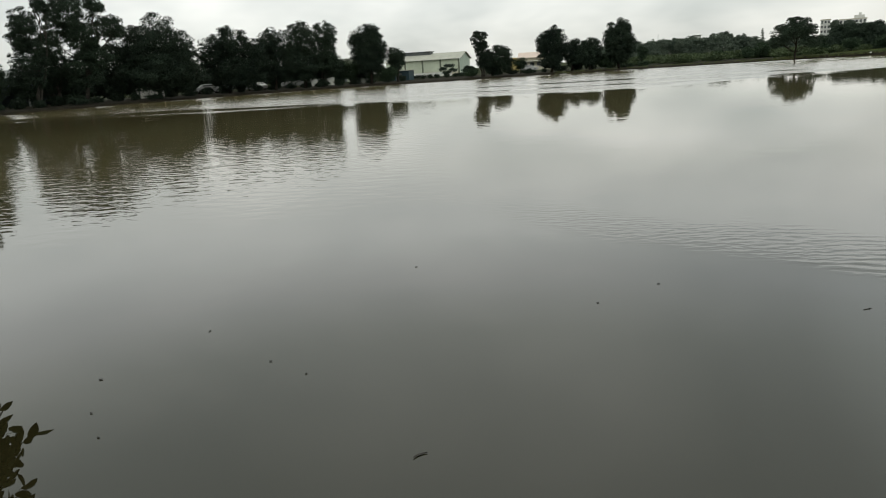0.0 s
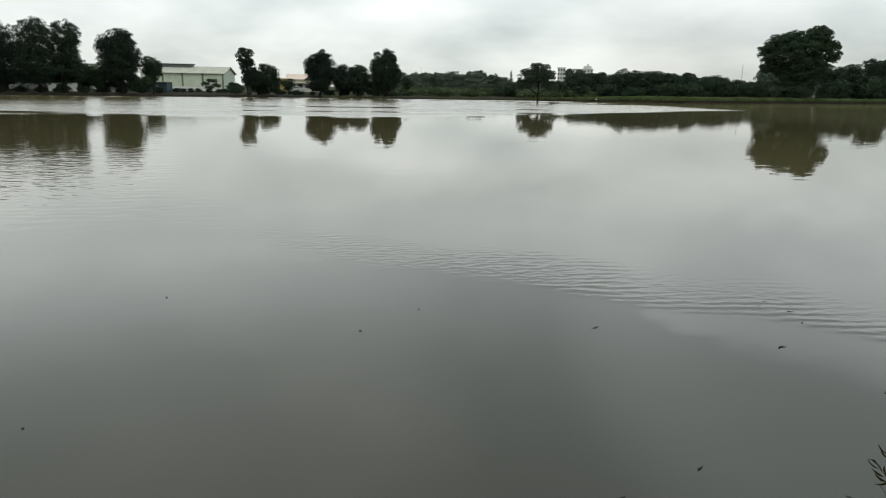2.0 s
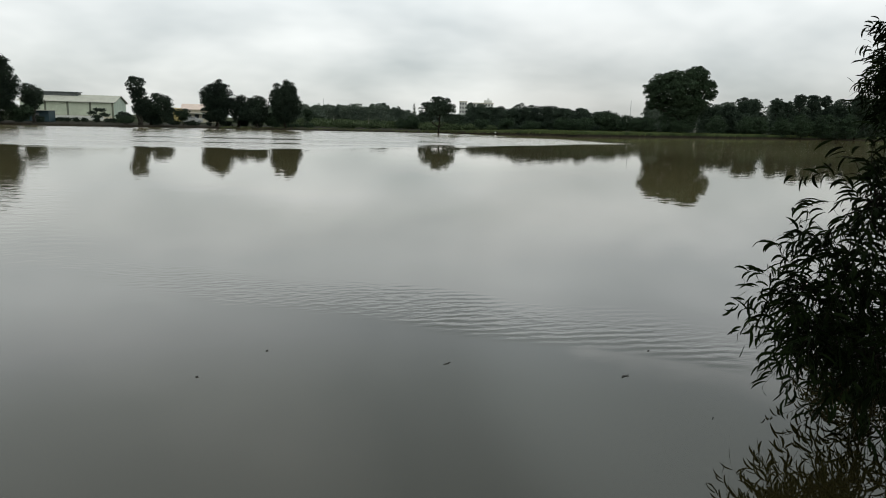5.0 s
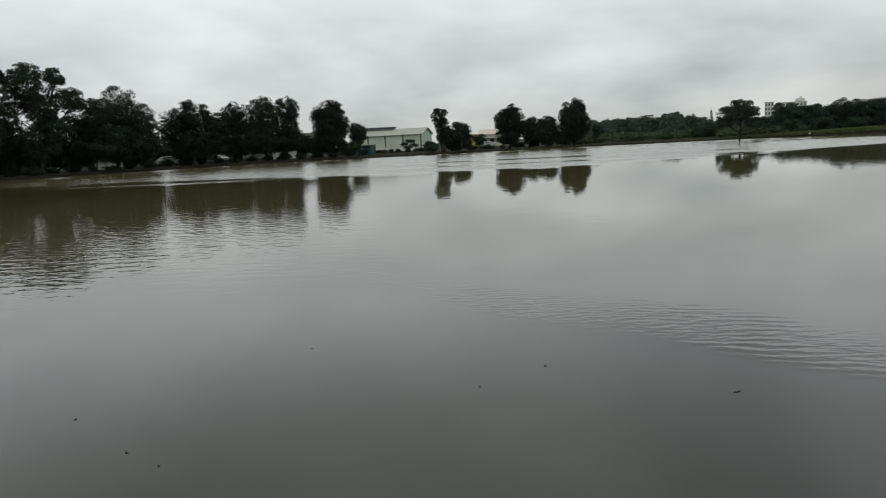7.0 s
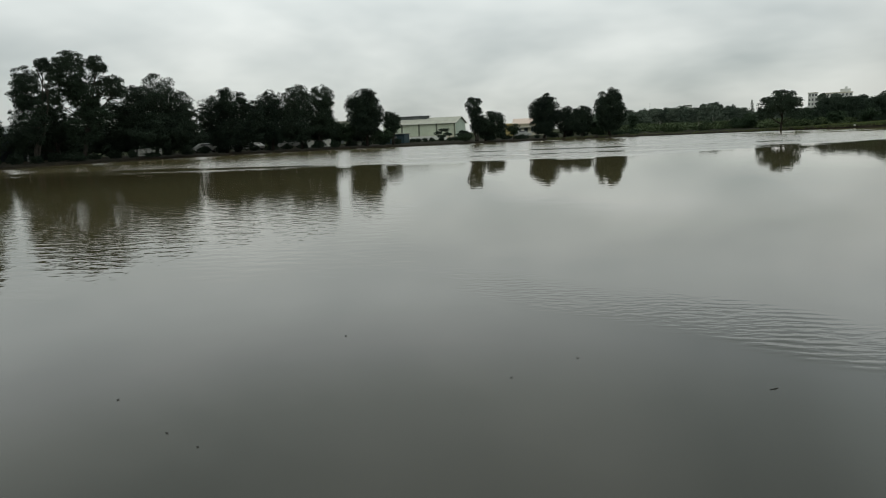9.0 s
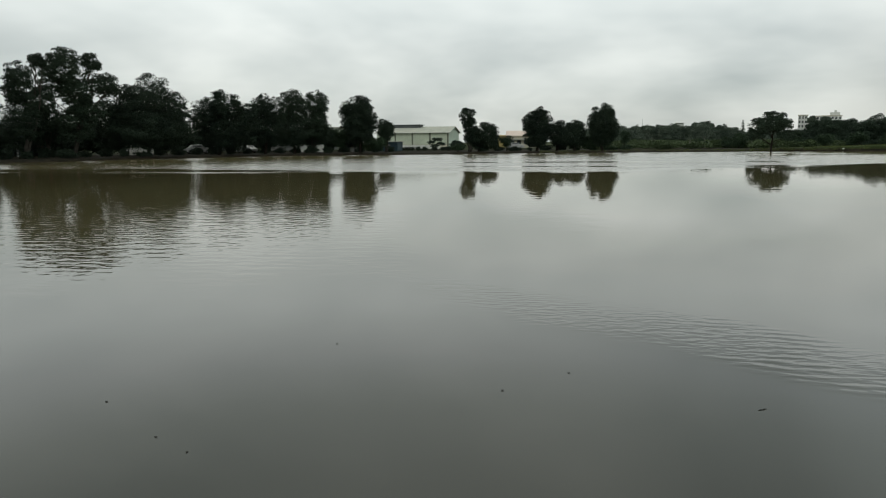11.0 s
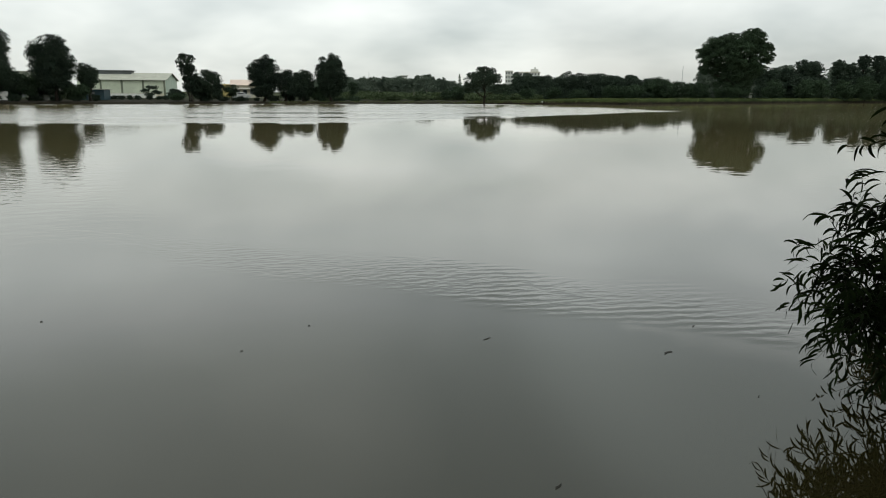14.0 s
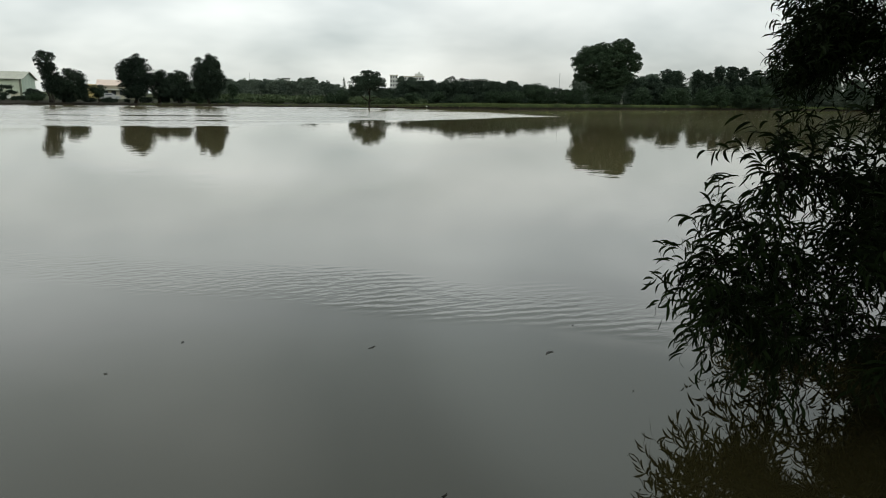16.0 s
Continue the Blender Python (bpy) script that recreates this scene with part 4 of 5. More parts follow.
back_tree(71.5, 118.5, [(0.0, 3.1, 2.1, 1.9)])
back_tree(71.2, 114.2, [(0.0, 3.0, 2.8, 2.2)])
back_tree(68.9, 174.5, [(0.5, 4.0, 4.5, 2.8)])
back_tree(72.3, 171.8, [(0.5, 4.2, 3.9, 2.8)])
shrub(72.4, 105.6, [(0.0, 2.3, 2.3, 1.6)])
shrub(66.1, 106.5, [(0.2, 2.9, 2.9, 1.9)])
shrub(69.3, 105.0, [(-0.2, 2.6, 2.1, 1.7)])
shrub(62.5, 108.1, [(0.0, 2.2, 2.5, 1.4)])
shrub(72.5, 103.3, [(-0.2, 2.5, 2.1, 1.5)])
shrub(120.0, 100.3, [(0.0, 3.9, 3.1, 2.3)])
shrub(39.0, 143.9, [(0.0, 1.5, 1.3, 1.3)])
shrub(42.1, 145.7, [(0.0, 1.8, 1.8, 1.6)])
shrub(50.0, 138.3, [(0.0, 2.1, 1.8, 2.0)])
shrub(52.6, 130.8, [(-0.2, 2.1, 1.7, 1.2)])
shrub(55.2, 125.6, [(0.0, 2.0, 1.2, 1.0)])
shrub(38.7, 163.3, [(0.0, 1.3, 2.0, 1.1)])
shrub(33.0, 163.3, [(0.0, 0.9, 2.0, 0.9)])
shrub(60.9, 112.3, [(0.3, 2.3, 2.3, 1.2)])
shrub(62.8, 108.2, [(0.0, 2.1, 1.9, 1.1)])
shrub(66.3, 106.7, [(-0.5, 1.9, 2.2, 1.1)])
shrub(57.8, 118.1, [(-0.3, 1.8, 2.3, 0.9)])
shrub(54.8, 122.3, [(-0.7, 2.1, 2.0, 1.0)])

# dark undergrowth behind the cars
for k in range(17):
    az = -49 + k * 2.1
    if -43.5 < az < -37.5:
        continue
    r = float(np.interp(az, AZIMUTHS, REACH)) + 19 + 3 * (k % 2)
    grown_tree("thicket_bush", r * math.sin(radians(az)), r * math.cos(radians(az)), [(0, 3.3 if az < -28 else 2.7, 3.4, 2.2 if az < -28 else 1.7), (1.5, 1.9, 2.8, 1.5)], "dark overgrown bush behind the tall trees", "shrub", M_DARKLEAF, M_BARK, 0.40, 34, 1.0, 0.4, 0.46, 0.08, 0.5, "thicket behind the trees")
# low scrub along the earth bank
scrub = np.random.default_rng(12)
for k in range(46):
    az = -46 + k * 1.28
    if 9 < az < 17 or -10.5 < az < -5:
        continue
    r = float(np.interp(az, AZIMUTHS, REACH)) + scrub.uniform(3.0, 9.0)
    w, hgt = scrub.uniform(0.6, 1.5), scrub.uniform(0.35, 0.85)
    grown_tree("low_bush", r * math.sin(radians(az)), r * math.cos(radians(az)), [(0, 0.35 + hgt * 0.6, w, hgt)], "low dark green bush on the earth bank", "shrub", M_DARKLEAF if az < 4 else M_GREENLEAF, M_BARK, 0.26, 44, 1.1, 0.3, 0.40, 0.04, 0.3, "bushes along the bank")
# clipped dark hedge plants before the warehouse
for k in range(9):
    hx = -26.5 + k * 1.45 + scrub.uniform(-0.4, 0.4)
    grown_tree("hedge_plant", hx, 131.0 + scrub.uniform(-1, 1), [(0, 0.75, 0.75, 0.42)], "low dark hedge plant before the warehouse", "shrub", M_DARKLEAF, M_BARK, 0.2, 60, 1.2, 0.3, 0.36, 0.03, 0.35, "hedge before the warehouse")
# tree belt beyond the meadow
belt = np.random.default_rng(40)
for k in range(34):
    bx, by = 22 + k * 2.55 + belt.uniform(-0.8, 0.8), 268 + belt.uniform(-8, 8)
    bh = float(np.interp(bx, (22, 34, 46, 58, 64.5, 70, 78, 88, 100, 108), (6.6, 7.9, 9.0, 8.4, 10.6, 8.2, 6.6, 5.6, 5.8, 6.4))) * belt.uniform(0.90, 1.03)
    grown_tree("belt_tree", bx, by, [(0, bh * 0.62, 3.2, bh * 0.36), (1.2, bh * 0.34, 4.0, bh * 0.34)], "green tree in the belt beyond the meadow", "tree", M_HAZELEAF, M_BARK, 0.50, 26, 1.4, 0.3, 0.42, 0.2, 0.6, "tree belt beyond the meadow")

for k in range(15):
    az = 35.5 + k * 1.75
    r = 160 + belt.uniform(-6, 10)
    grown_tree("belt_tree", r * math.sin(radians(az)), r * math.cos(radians(az)), [(0, 5.4 + belt.uniform(-0.6, 0.6), 3.0, 2.6), (1.0, 3.0, 3.6, 2.6)], "hazy green tree in the belt behind the bank", "tree", M_HAZELEAF, M_BARK, 0.40, 40, 1.4, 0.3, 0.40, 0.2, 0.6, "tree belt behind the right bank")


def meadow_scrub():
    """Weeds and low scrub over the rough meadow, too many to count."""
    rng = np.random.default_rng(62)
    masses = []
    for _ in range(260):
        x, y = rng.uniform(12, 66), rng.uniform(136, 235)
        if y > 235 - 0.2 * x or math.degrees(math.atan2(x, y)) > 25:
            continue
        w, hgt = rng.uniform(0.9, 2.6), rng.uniform(0.35, 1.0) * (0.6 + y / 300)
        masses.append(((x, y, 0.5 + hgt * 0.6), (w, w, hgt)))
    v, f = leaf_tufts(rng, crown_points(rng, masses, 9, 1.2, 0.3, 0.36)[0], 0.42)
    return tagged(array_part("meadow_scrub", v.tolist(), f.tolist(), M_SCRUB), "green weeds and low scrub over the rough meadow", "scrub", kind="stuff")


meadow_scrub()


def conifer(x, y, tall):
    rng = np.random.default_rng(77)
    t = tagged(base("conifer", x, y, 0.5), "small dark conifer far off on the skyline", "tree")
    pts = []
    for i in range(14):
        z = tall * (0.15 + 0.85 * i / 13)
        r = tall * 0.27 * (1 - i / 14)
        for k in range(26):
            a = rng.uniform(0, 6.28)
            q = r * rng.uniform(0.2, 1.0)
            pts.append((q * math.cos(a), q * math.sin(a), z - q * 0.35))
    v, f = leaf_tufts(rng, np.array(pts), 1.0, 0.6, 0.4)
    array_part("crown", v.tolist(), f.tolist(), M_HAZELEAF, t)
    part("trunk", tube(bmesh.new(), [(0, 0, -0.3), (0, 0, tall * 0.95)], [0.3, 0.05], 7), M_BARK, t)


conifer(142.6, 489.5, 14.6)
grown_tree("broadleaf_tree", 186.5, 468.0, [(0, 13.6, 3.6, 3.0), (1, 9.0, 5.0, 4.0)], "dark tree standing before the distant building", "tree", M_HAZELEAF, M_BARK, 0.9, 14, 1.2, 0.4, 0.5, 0.3, 0.5)
grown_tree("broadleaf_tree", 180.5, 474.0, [(0, 14.2, 3.2, 3.4), (1, 9.5, 4.5, 4.0)], "dark tree standing before the distant building", "tree", M_HAZELEAF, M_BARK, 0.9, 12, 1.0, 0.4, 0.5, 0.3, 0.5)
grown_tree("broadleaf_tree", 192.0, 462.0, [(-3, 11.5, 5.0, 3.0), (3, 10.5, 5.0, 3.0), (0, 7, 8, 4.0)], "dark tree standing before the distant building", "tree", M_HAZELEAF, M_BARK, 0.9, 12, 1.0, 0.4, 0.5, 0.3, 0.5)


def dead_stems():
    """Bleached bare saplings on the meadow."""
    rng = np.random.default_rng(8)
    for i in range(9):
        x, y = 22 + i * 4.6 + rng.uniform(-1, 1), 170 + rng.uniform(-14, 24)
        s = tagged(base("bare_sapling", x, y, 0.55, rng.uniform(0, 360)), "bleached bare sapling on the meadow", "sapling", "bare saplings")
        tall = rng.uniform(1.6, 2.8)
        lean = rng.uniform(-0.6, 0.6)
        part("trunk", tube(bmesh.new(), curve_points((0, 0, -0.2), (lean, 0.2, tall), 0, 4, rng, 0.05), [0.07, 0.06, 0.05, 0.04, 0.02], 5), M_PALEBARK, s)
        for j in range(3):
            z = tall * (0.4 + 0.18 * j)
            part("branch", tube(bmesh.new(), [(lean * z / tall, 0.1, z), (lean * z / tall + rng.uniform(-0.6, 0.6), rng.uniform(-0.3, 0.3), z + 0.5)], [0.04, 0.015], 4), M_PALEBARK, s)


dead_stems()


def pale_stone(x, y, z, size, name="pale_stone", label="small pale stone on the far bank", mat=None, group="pale stones"):
    rng = np.random.default_rng(int(abs(x * 10 + y)))
    bm = bmesh.new()
    bmesh.ops.create_icosphere(bm, subdivisions=2, radius=size)
    for v in bm.verts:
        v.co = Vector((v.co.x * 1.4, v.co.y * 0.9, v.co.z * 0.6)) * (1 + 0.25 * noise.noise(v.co * 3 / size + Vector((x, y, 0))))
    ob = obj(name, bm, mat or M_WHITE)
    ob.matrix_world = pose(x, y, z, 0, 0, rng.uniform(0, 180))
    return tagged(ob, label, "stone", group)


for sx, sy, sz in ((50.5, 118.8, 0.45), (51.6, 118.2, 0.5), (83.0, 95.0, 0.5), (87.0, 95.3, 0.35), (74.0, 94.2, 0.4)):
    pale_stone(sx * outward(sx, sy), sy * outward(sx, sy), sz, 0.17 * outward(sx, sy))


# ---- close by: the overhanging acacia ----
def sickle_leaves(rng, roots, dirs, length, width, curl):
    """Narrow leaves bent into an arc: they leave the twig and hang over; curl is the angle they turn through."""
    n = len(roots)
    d = dirs / np.linalg.norm(dirs, axis=1)[:, None]
    hang = rng.normal(0, 0.45, (n, 3))
    hang[:, 2] -= 1.0
    hang -= d * np.sum(hang * d, axis=1)[:, None]
    hang /= np.linalg.norm(hang, axis=1)[:, None] + 1e-9
    flat_side = np.cross(d, hang)
    turn = rng.normal(0, 0.6, (n, 1))
    ang = rng.uniform(curl[0], curl[1], (n, 1))
    v = np.empty((n, 10, 3))

    def at(t):
        return roots + length / ang * (np.sin(ang * t) * d + (1 - np.cos(ang * t)) * hang)

    v[:, 0] = roots
    for k, (t, wd) in enumerate(((0.16, 0.65), (0.38, 1.0), (0.62, 0.95), (0.84, 0.55))):
        radial = np.cos(ang * t) * hang - np.sin(ang * t) * d
        s = np.cos(turn) * radial + np.sin(turn) * flat_side
        mid = at(t)
        v[:, 1 + 2 * k] = mid + s * width * 0.5 * wd
        v[:, 2 + 2 * k] = mid - s * width * 0.5 * wd
    v[:, 9] = at(1.0)
    o = (np.arange(n) * 10)[:, None]
    tris = np.vstack((o + np.array((0, 1, 2)), o + np.array((7, 9, 8))))
    quads = np.vstack((o + np.array((1, 3, 4, 2)), o + np.array((3, 5, 6, 4)), o + np.array((5, 7, 8, 6))))
    return v.reshape(-1, 3), tris.tolist() + quads.tolist()


def sprays(rng, masses, twig_len, spacing, rise):
    """Twigs that leave the masses outward, arch over and hang; returns twig lines and leaf roots."""
    lines, roots, dirs = [], [], []
    for c, r, count in masses:
        c, r = np.array(c), np.array(r)
        for _ in range(count):
            o = rng.normal(size=3)
            o /= np.linalg.norm(o)
            p = c + o * r * rng.uniform(0.1, 0.75)
            d = o * 0.8 + rng.normal(0, 0.35, 3) + np.array((0, 0, rise))
            d /= np.linalg.norm(d)
            ln = twig_len * rng.uniform(0.6, 1.3)
            steps = max(3, int(ln / spacing))
            line = [p.copy()]
            for i in range(steps):
                d = d + np.array((0, 0, -0.06)) + rng.normal(0, 0.08, 3)
                d /= np.linalg.norm(d)
                p = p + d * ln / steps
                line.append(p.copy())
                side = np.cross(d, rng.normal(size=3))
                side /= np.linalg.norm(side)
                roots.append(p.copy())
                dirs.append(side * 0.85 + d * 0.6 + np.array((0, 0, 0.02)))
            lines.append(line)
    return lines, np.array(roots), np.array(dirs)


def twig_mesh(lines, radius):
    verts, faces = [], []
    for line in lines:
        pts = (line[0], line[len(line) // 2], line[-1])
        i0 = len(verts)
        for k, p in enumerate(pts):
            r = radius * (1 - 0.35 * k)
            verts += [(p[0] + r, p[1], p[2]), (p[0] - r * 0.5, p[1] + r * 0.87, p[2]), (p[0] - r * 0.5, p[1] - r * 0.87, p[2])]
        for k in range(2):
            a = i0 + 3 * k
            for j in range(3):
                faces.append((a + j, a + (j + 1) % 3, a + 3 + (j + 1) % 3, a + 3 + j))
    return verts, faces


def acacia():
    rng = np.random.default_rng(21)
    foot = (9.2, 0.2, 0.3)
    t = tagged(base("acacia_tree", *foot), "dark acacia with drooping sickle leaves overhanging the water", "tree")
    # sprays held out low over the water
    low = [
        ((3.73, 3.23, 0.63), (0.11, 0.11, 0.07), 54),
        ((3.66, 3.31, 0.90), (0.08, 0.08, 0.06), 30),
        ((3.90, 3.08, 1.53), (0.09, 0.09, 0.05), 30),
        ((3.86, 3.14, 1.08), (0.12, 0.12, 0.06), 40),
        ((4.26, 3.04, 1.52), (0.12, 0.12, 0.06), 40),
        ((4.02, 3.03, 0.45), (0.17, 0.17, 0.12), 56),
        ((4.35, 2.91, 0.83), (0.26, 0.26, 0.21), 84),
        ((4.42, 2.90, 0.40), (0.20, 0.20, 0.06), 32),
        ((4.77, 2.74, 1.00), (0.26, 0.26, 0.16), 110),
        ((4.30, 2.40, 0.50), (0.06, 0.06, 0.05), 26),
        ((4.42, 2.28, 0.36), (0.04, 0.04, 0.04), 9),
        ((4.77, 3.96, 0.20), (0.13, 0.13, 0.04), 18),
        ((4.94, 3.75, 0.20), (0.16, 0.16, 0.04), 26),
        ((5.26, 4.10, 0.26), (0.22, 0.22, 0.06), 44),
        ((5.25, 3.60, 0.18), (0.20, 0.20, 0.04), 30),
        ((4.89, 3.00, 1.18), (0.29, 0.29, 0.25), 145),
    ]
    # the upper mass
    upper = [
        ((6.82, 5.08, 2.66), (0.38, 0.38, 0.42), 410),
        ((6.69, 4.94, 2.26), (0.29, 0.29, 0.17), 190),
        ((7.15, 4.21, 2.26), (0.76, 0.76, 0.90), 897),
        ((7.56, 3.44, 2.33), (0.90, 0.90, 0.97), 1103),
        ((7.69, 2.55, 2.16), (0.74, 0.74, 0.95), 934),
        ((7.16, 4.59, 3.75), (0.88, 0.88, 0.66), 726),
        ((7.83, 3.32, 3.79), (1.24, 1.24, 0.80), 1162),
        ((7.63, 2.06, 2.62), (0.66, 0.66, 1.52), 1313),
    ]
    # hanging masses beneath it
    hanging = [
        ((6.20, 3.02, 1.32), (0.44, 0.44, 0.27), 298),
        ((7.10, 2.44, 1.33), (0.68, 0.68, 0.24), 295),
        ((5.49, 2.66, 0.85), (0.12, 0.12, 0.17), 85),
        ((6.41, 2.55, 0.66), (0.33, 0.33, 0.15), 15),
        ((6.63, 1.94, 0.64), (0.39, 0.39, 0.21), 30),
        ((6.74, 1.51, 1.05), (0.44, 0.44, 0.50), 140),
        ((6.28, 1.71, 0.39), (0.25, 0.25, 0.12), 82),
        ((6.81, 2.90, 0.73), (0.14, 0.14, 0.14), 70),
    ]
    fringe = [
        ((6.86, 2.52, 0.62), (0.17, 0.17, 0.11), 33),
        ((7.06, 2.23, 0.81), (0.18, 0.18, 0.14), 44),
        ((6.87, 1.82, 0.74), (0.17, 0.17, 0.16), 44),
        ((6.50, 2.34, 0.34), (0.14, 0.14, 0.06), 22),
        ((6.52, 1.95, 0.29), (0.19, 0.19, 0.06), 38),
        ((6.51, 1.61, 0.27), (0.07, 0.07, 0.06), 27),
        ((6.56, 2.97, 0.50), (0.08, 0.08, 0.12), 50),
    ]
    seen = [(tuple(np.array(c) - np.array(foot)), r, n) for c, r, n in low + upper + hanging + fringe]
    # open lanes between the limbs: where each starts over the water, its bearing, rise and half angle
    lanes = []
    for lx, ly, way, rise, wide in (
            (3.24, 2.31, 54.6, 24.5, 2.0), (3.17, 2.17, 55.6, 25.3, 1.6), (3.08, 1.89, 58.4, 26.7, 1.6), (3.00, 1.71, 60.2, 27.7, 1.8), (2.99, 1.60, 61.7, 28.1, 1.6),
            (2.91, 1.43, 63.7, 29.2, 1.2), (4.18, 2.68, 57.3, 20.2, 1.0), (4.31, 2.11, 63.8, 20.8, 1.6), (4.14, 1.88, 65.5, 21.9, 1.5), (4.09, 1.75, 66.6, 22.3, 1.0),
            (3.91, 1.54, 68.3, 23.4, 1.4), (3.75, 1.39, 69.5, 24.4, 1.5), (5.31, 2.13, 67.9, 17.8, 1.5), (5.30, 1.97, 69.4, 17.9, 1.6), (5.03, 1.68, 71.3, 19.0, 1.6),
            (4.72, 1.48, 72.3, 20.3, 1.5), (4.40, 1.61, 69.6, 21.3, 1.1)):
        way, rise, start = radians(way), radians(rise), math.hypot(lx, ly) / math.cos(radians(rise))
        d = np.array((math.sin(way) * math.cos(rise), math.cos(way) * math.cos(rise), math.sin(rise)))
        lanes.append((np.array((lx, ly, 0.0)), d, start, math.tan(radians(wide)) * 1.25))

    def outside(p):
        keep = np.ones(len(p), bool)
        w = p + np.array(foot)
        for a, d, start, slope in lanes:
            along = np.maximum((w - a) @ d, 0.0)
            gap = np.linalg.norm(w - a - along[:, None] * d, axis=1)
            keep &= gap > (start + along) * slope * rng.uniform(0.25, 1.1, len(p))
        return keep

    lines, roots, dirs = sprays(rng, seen, 0.38, 0.031, 0.16)
    lines = [l for l, ok in zip(lines, outside(np.array([l[len(l) // 2] for l in lines]))) if ok]
    ok = outside(roots)
    roots, dirs = roots[ok], dirs[ok]
    n = len(roots)
    v, f = sickle_leaves(rng, roots, dirs, rng.uniform(0.095, 0.165, (n, 1)), rng.uniform(0.013, 0.021, (n, 1)), (0.8, 2.1))
    # the deep upper crown over the bank
    inner = [((7.7, 4.2, 2.7), 0.7, 0.7), ((8.2, 3.4, 3), 1.1, 1.1), ((8.4, 2.4, 2.6), 1.2, 1.2), ((8, 2.8, 1.9), 0.7, 0.7),
             ((7.7, 3.7, 1.9), 0.6, 0.6), ((7.5, 4.6, 4.4), 0.9, 0.9), ((7.9, 3.7, 4.8), 1.7, 1.7), ((8, 2.3, 4.3), 1.7, 1.7),
             ((7.9, 1.8, 1.9), 1, 1), ((9, 3.5, 2), 1.1, 1.2), ((9.3, 2.4, 1.9), 1, 1.1), ((8.7, 4.3, 2.5), 0.8, 1.2), ((8.2, 4.4, 3.4), 0.8, 0.7),
             ((9, 4.9, 2.9), 0.9, 0.6), ((9.4, 3.7, 1), 0.8, 0.5), ((9.8, 2.9, 1), 0.8, 0.5), ((9.7, 2.1, 1), 0.7, 0.5), ((8.2, 4.3, 0.7), 0.6, 0.4)]
    # unseen boughs overhead, added for their shade, and low growth at the crown's foot
    boughs = [((5.2, 0.8, 5.3), 1.8, 0.8), ((7, 1, 5.6), 1.9, 1), ((3.2, -0.6, 5.3), 2, 0.7), ((1, -1.8, 5), 1.8, 0.7),
             ((3.6, 2.2, 6.6), 1.6, 0.7), ((5.6, 1.4, 3.8), 1.2, 0.5), ((4.2, 0.5, 4), 1.2, 0.5), ((6.6, 2.6, 4.3), 1.1, 0.5),
             ((5, -0.6, 3.7), 1.3, 0.6), ((2.6, -0.2, 4.5), 1.1, 0.5), ((3.6, -1.8, 3.6), 1.3, 0.7), ((6.8, 4.1, 1), 0.5, 0.5),
             ((6.8, 3.8, 0.5), 0.43, 0.43), ((6.6, 4, 0.5), 0.33, 0.33), ((7.2, 3.6, 1), 0.51, 0.51), ((6.8, 3.3, 0.45), 0.29, 0.29),
             ((7.4, 3.2, 1.2), 0.41, 0.41), ((6, 3.4, 6.8), 1.8, 0.9), ((6.6, -0.8, 3), 1.2, 1.4), ((9, -1.2, 3.4), 1.8, 1.8),
             ((4.6, 0.6, 4.4), 1.7, 0.9), ((2.6, 0.2, 3.9), 1.2, 0.6), ((4.2, -0.9, 3.4), 1.4, 0.8), ((6.2, 0.2, 4.4), 1.8, 0.9), ((3.4, 0.9, 5.6), 1.6, 0.6), ((8, 0.4, 3.2), 1.5, 1.2)]
    heavy = [(c, (w, w, h)) for c, w, h in inner + boughs]
    pts, ways = crown_points(rng, [(np.array(c) - np.array(foot), r) for c, r in heavy], 260, 1.3, 0.9, 0.34)
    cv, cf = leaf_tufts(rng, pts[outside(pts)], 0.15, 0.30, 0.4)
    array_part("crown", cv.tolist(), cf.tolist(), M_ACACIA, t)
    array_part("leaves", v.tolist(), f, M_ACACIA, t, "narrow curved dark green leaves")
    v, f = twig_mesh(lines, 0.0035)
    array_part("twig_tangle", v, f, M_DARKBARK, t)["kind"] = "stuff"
    bm = bmesh.new()
    trunk = [(0, 0, -0.4), (0.05, 0.1, 0.8), (-0.15, 0.25, 1.7), (-0.3, 0.3, 2.8), (-0.2, 0.4, 4.0), (0.1, 0.3, 5.2)]
    tube(bm, trunk, [0.21, 0.18, 0.16, 0.13, 0.10, 0.05], 12)
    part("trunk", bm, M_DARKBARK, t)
    arm = [(-0.15, 0.25, 1.7), (-1.0, 2.0, 2.0), (-2.0, 3.0, 1.9), (-2.9, 3.1, 1.3), (-3.9, 3.0, 0.8), (-5.0, 2.9, 0.4)]
    part("branch", tube(bmesh.new(), arm, [0.03, 0.026, 0.022, 0.018, 0.012, 0.006], 8), M_DARKBARK, t)
    stems = [Vector(p) for p in arm[1:]] + [Vector(p) for p in trunk[2:]]
    for c, r, count in seen:
        c = Vector(c)
        near_by = min(stems, key=lambda p: (p - c).length + (0.4 if p.z > c.z + 1.2 else 0))
        far_r = min(0.012, 0.005 + 0.003 * (near_by - c).length)
        bm = tube(bmesh.new(), curve_points(near_by, c, 0.10, 6, rng, 0.05), [far_r * (1 - 0.14 * i) for i in range(7)], 6)
        for j in range(6):
            e2 = c + Vector(rng.uniform(-1.0, 1.0, 3) * np.array(r))
            tube(bm, curve_points(near_by.lerp(c, 0.7 + 0.05 * j), e2, 0.05, 4, rng, 0.03), [0.008, 0.007, 0.006, 0.005, 0.003], 5)
        part("branch", bm, M_DARKBARK, t)
    return t


acacia()


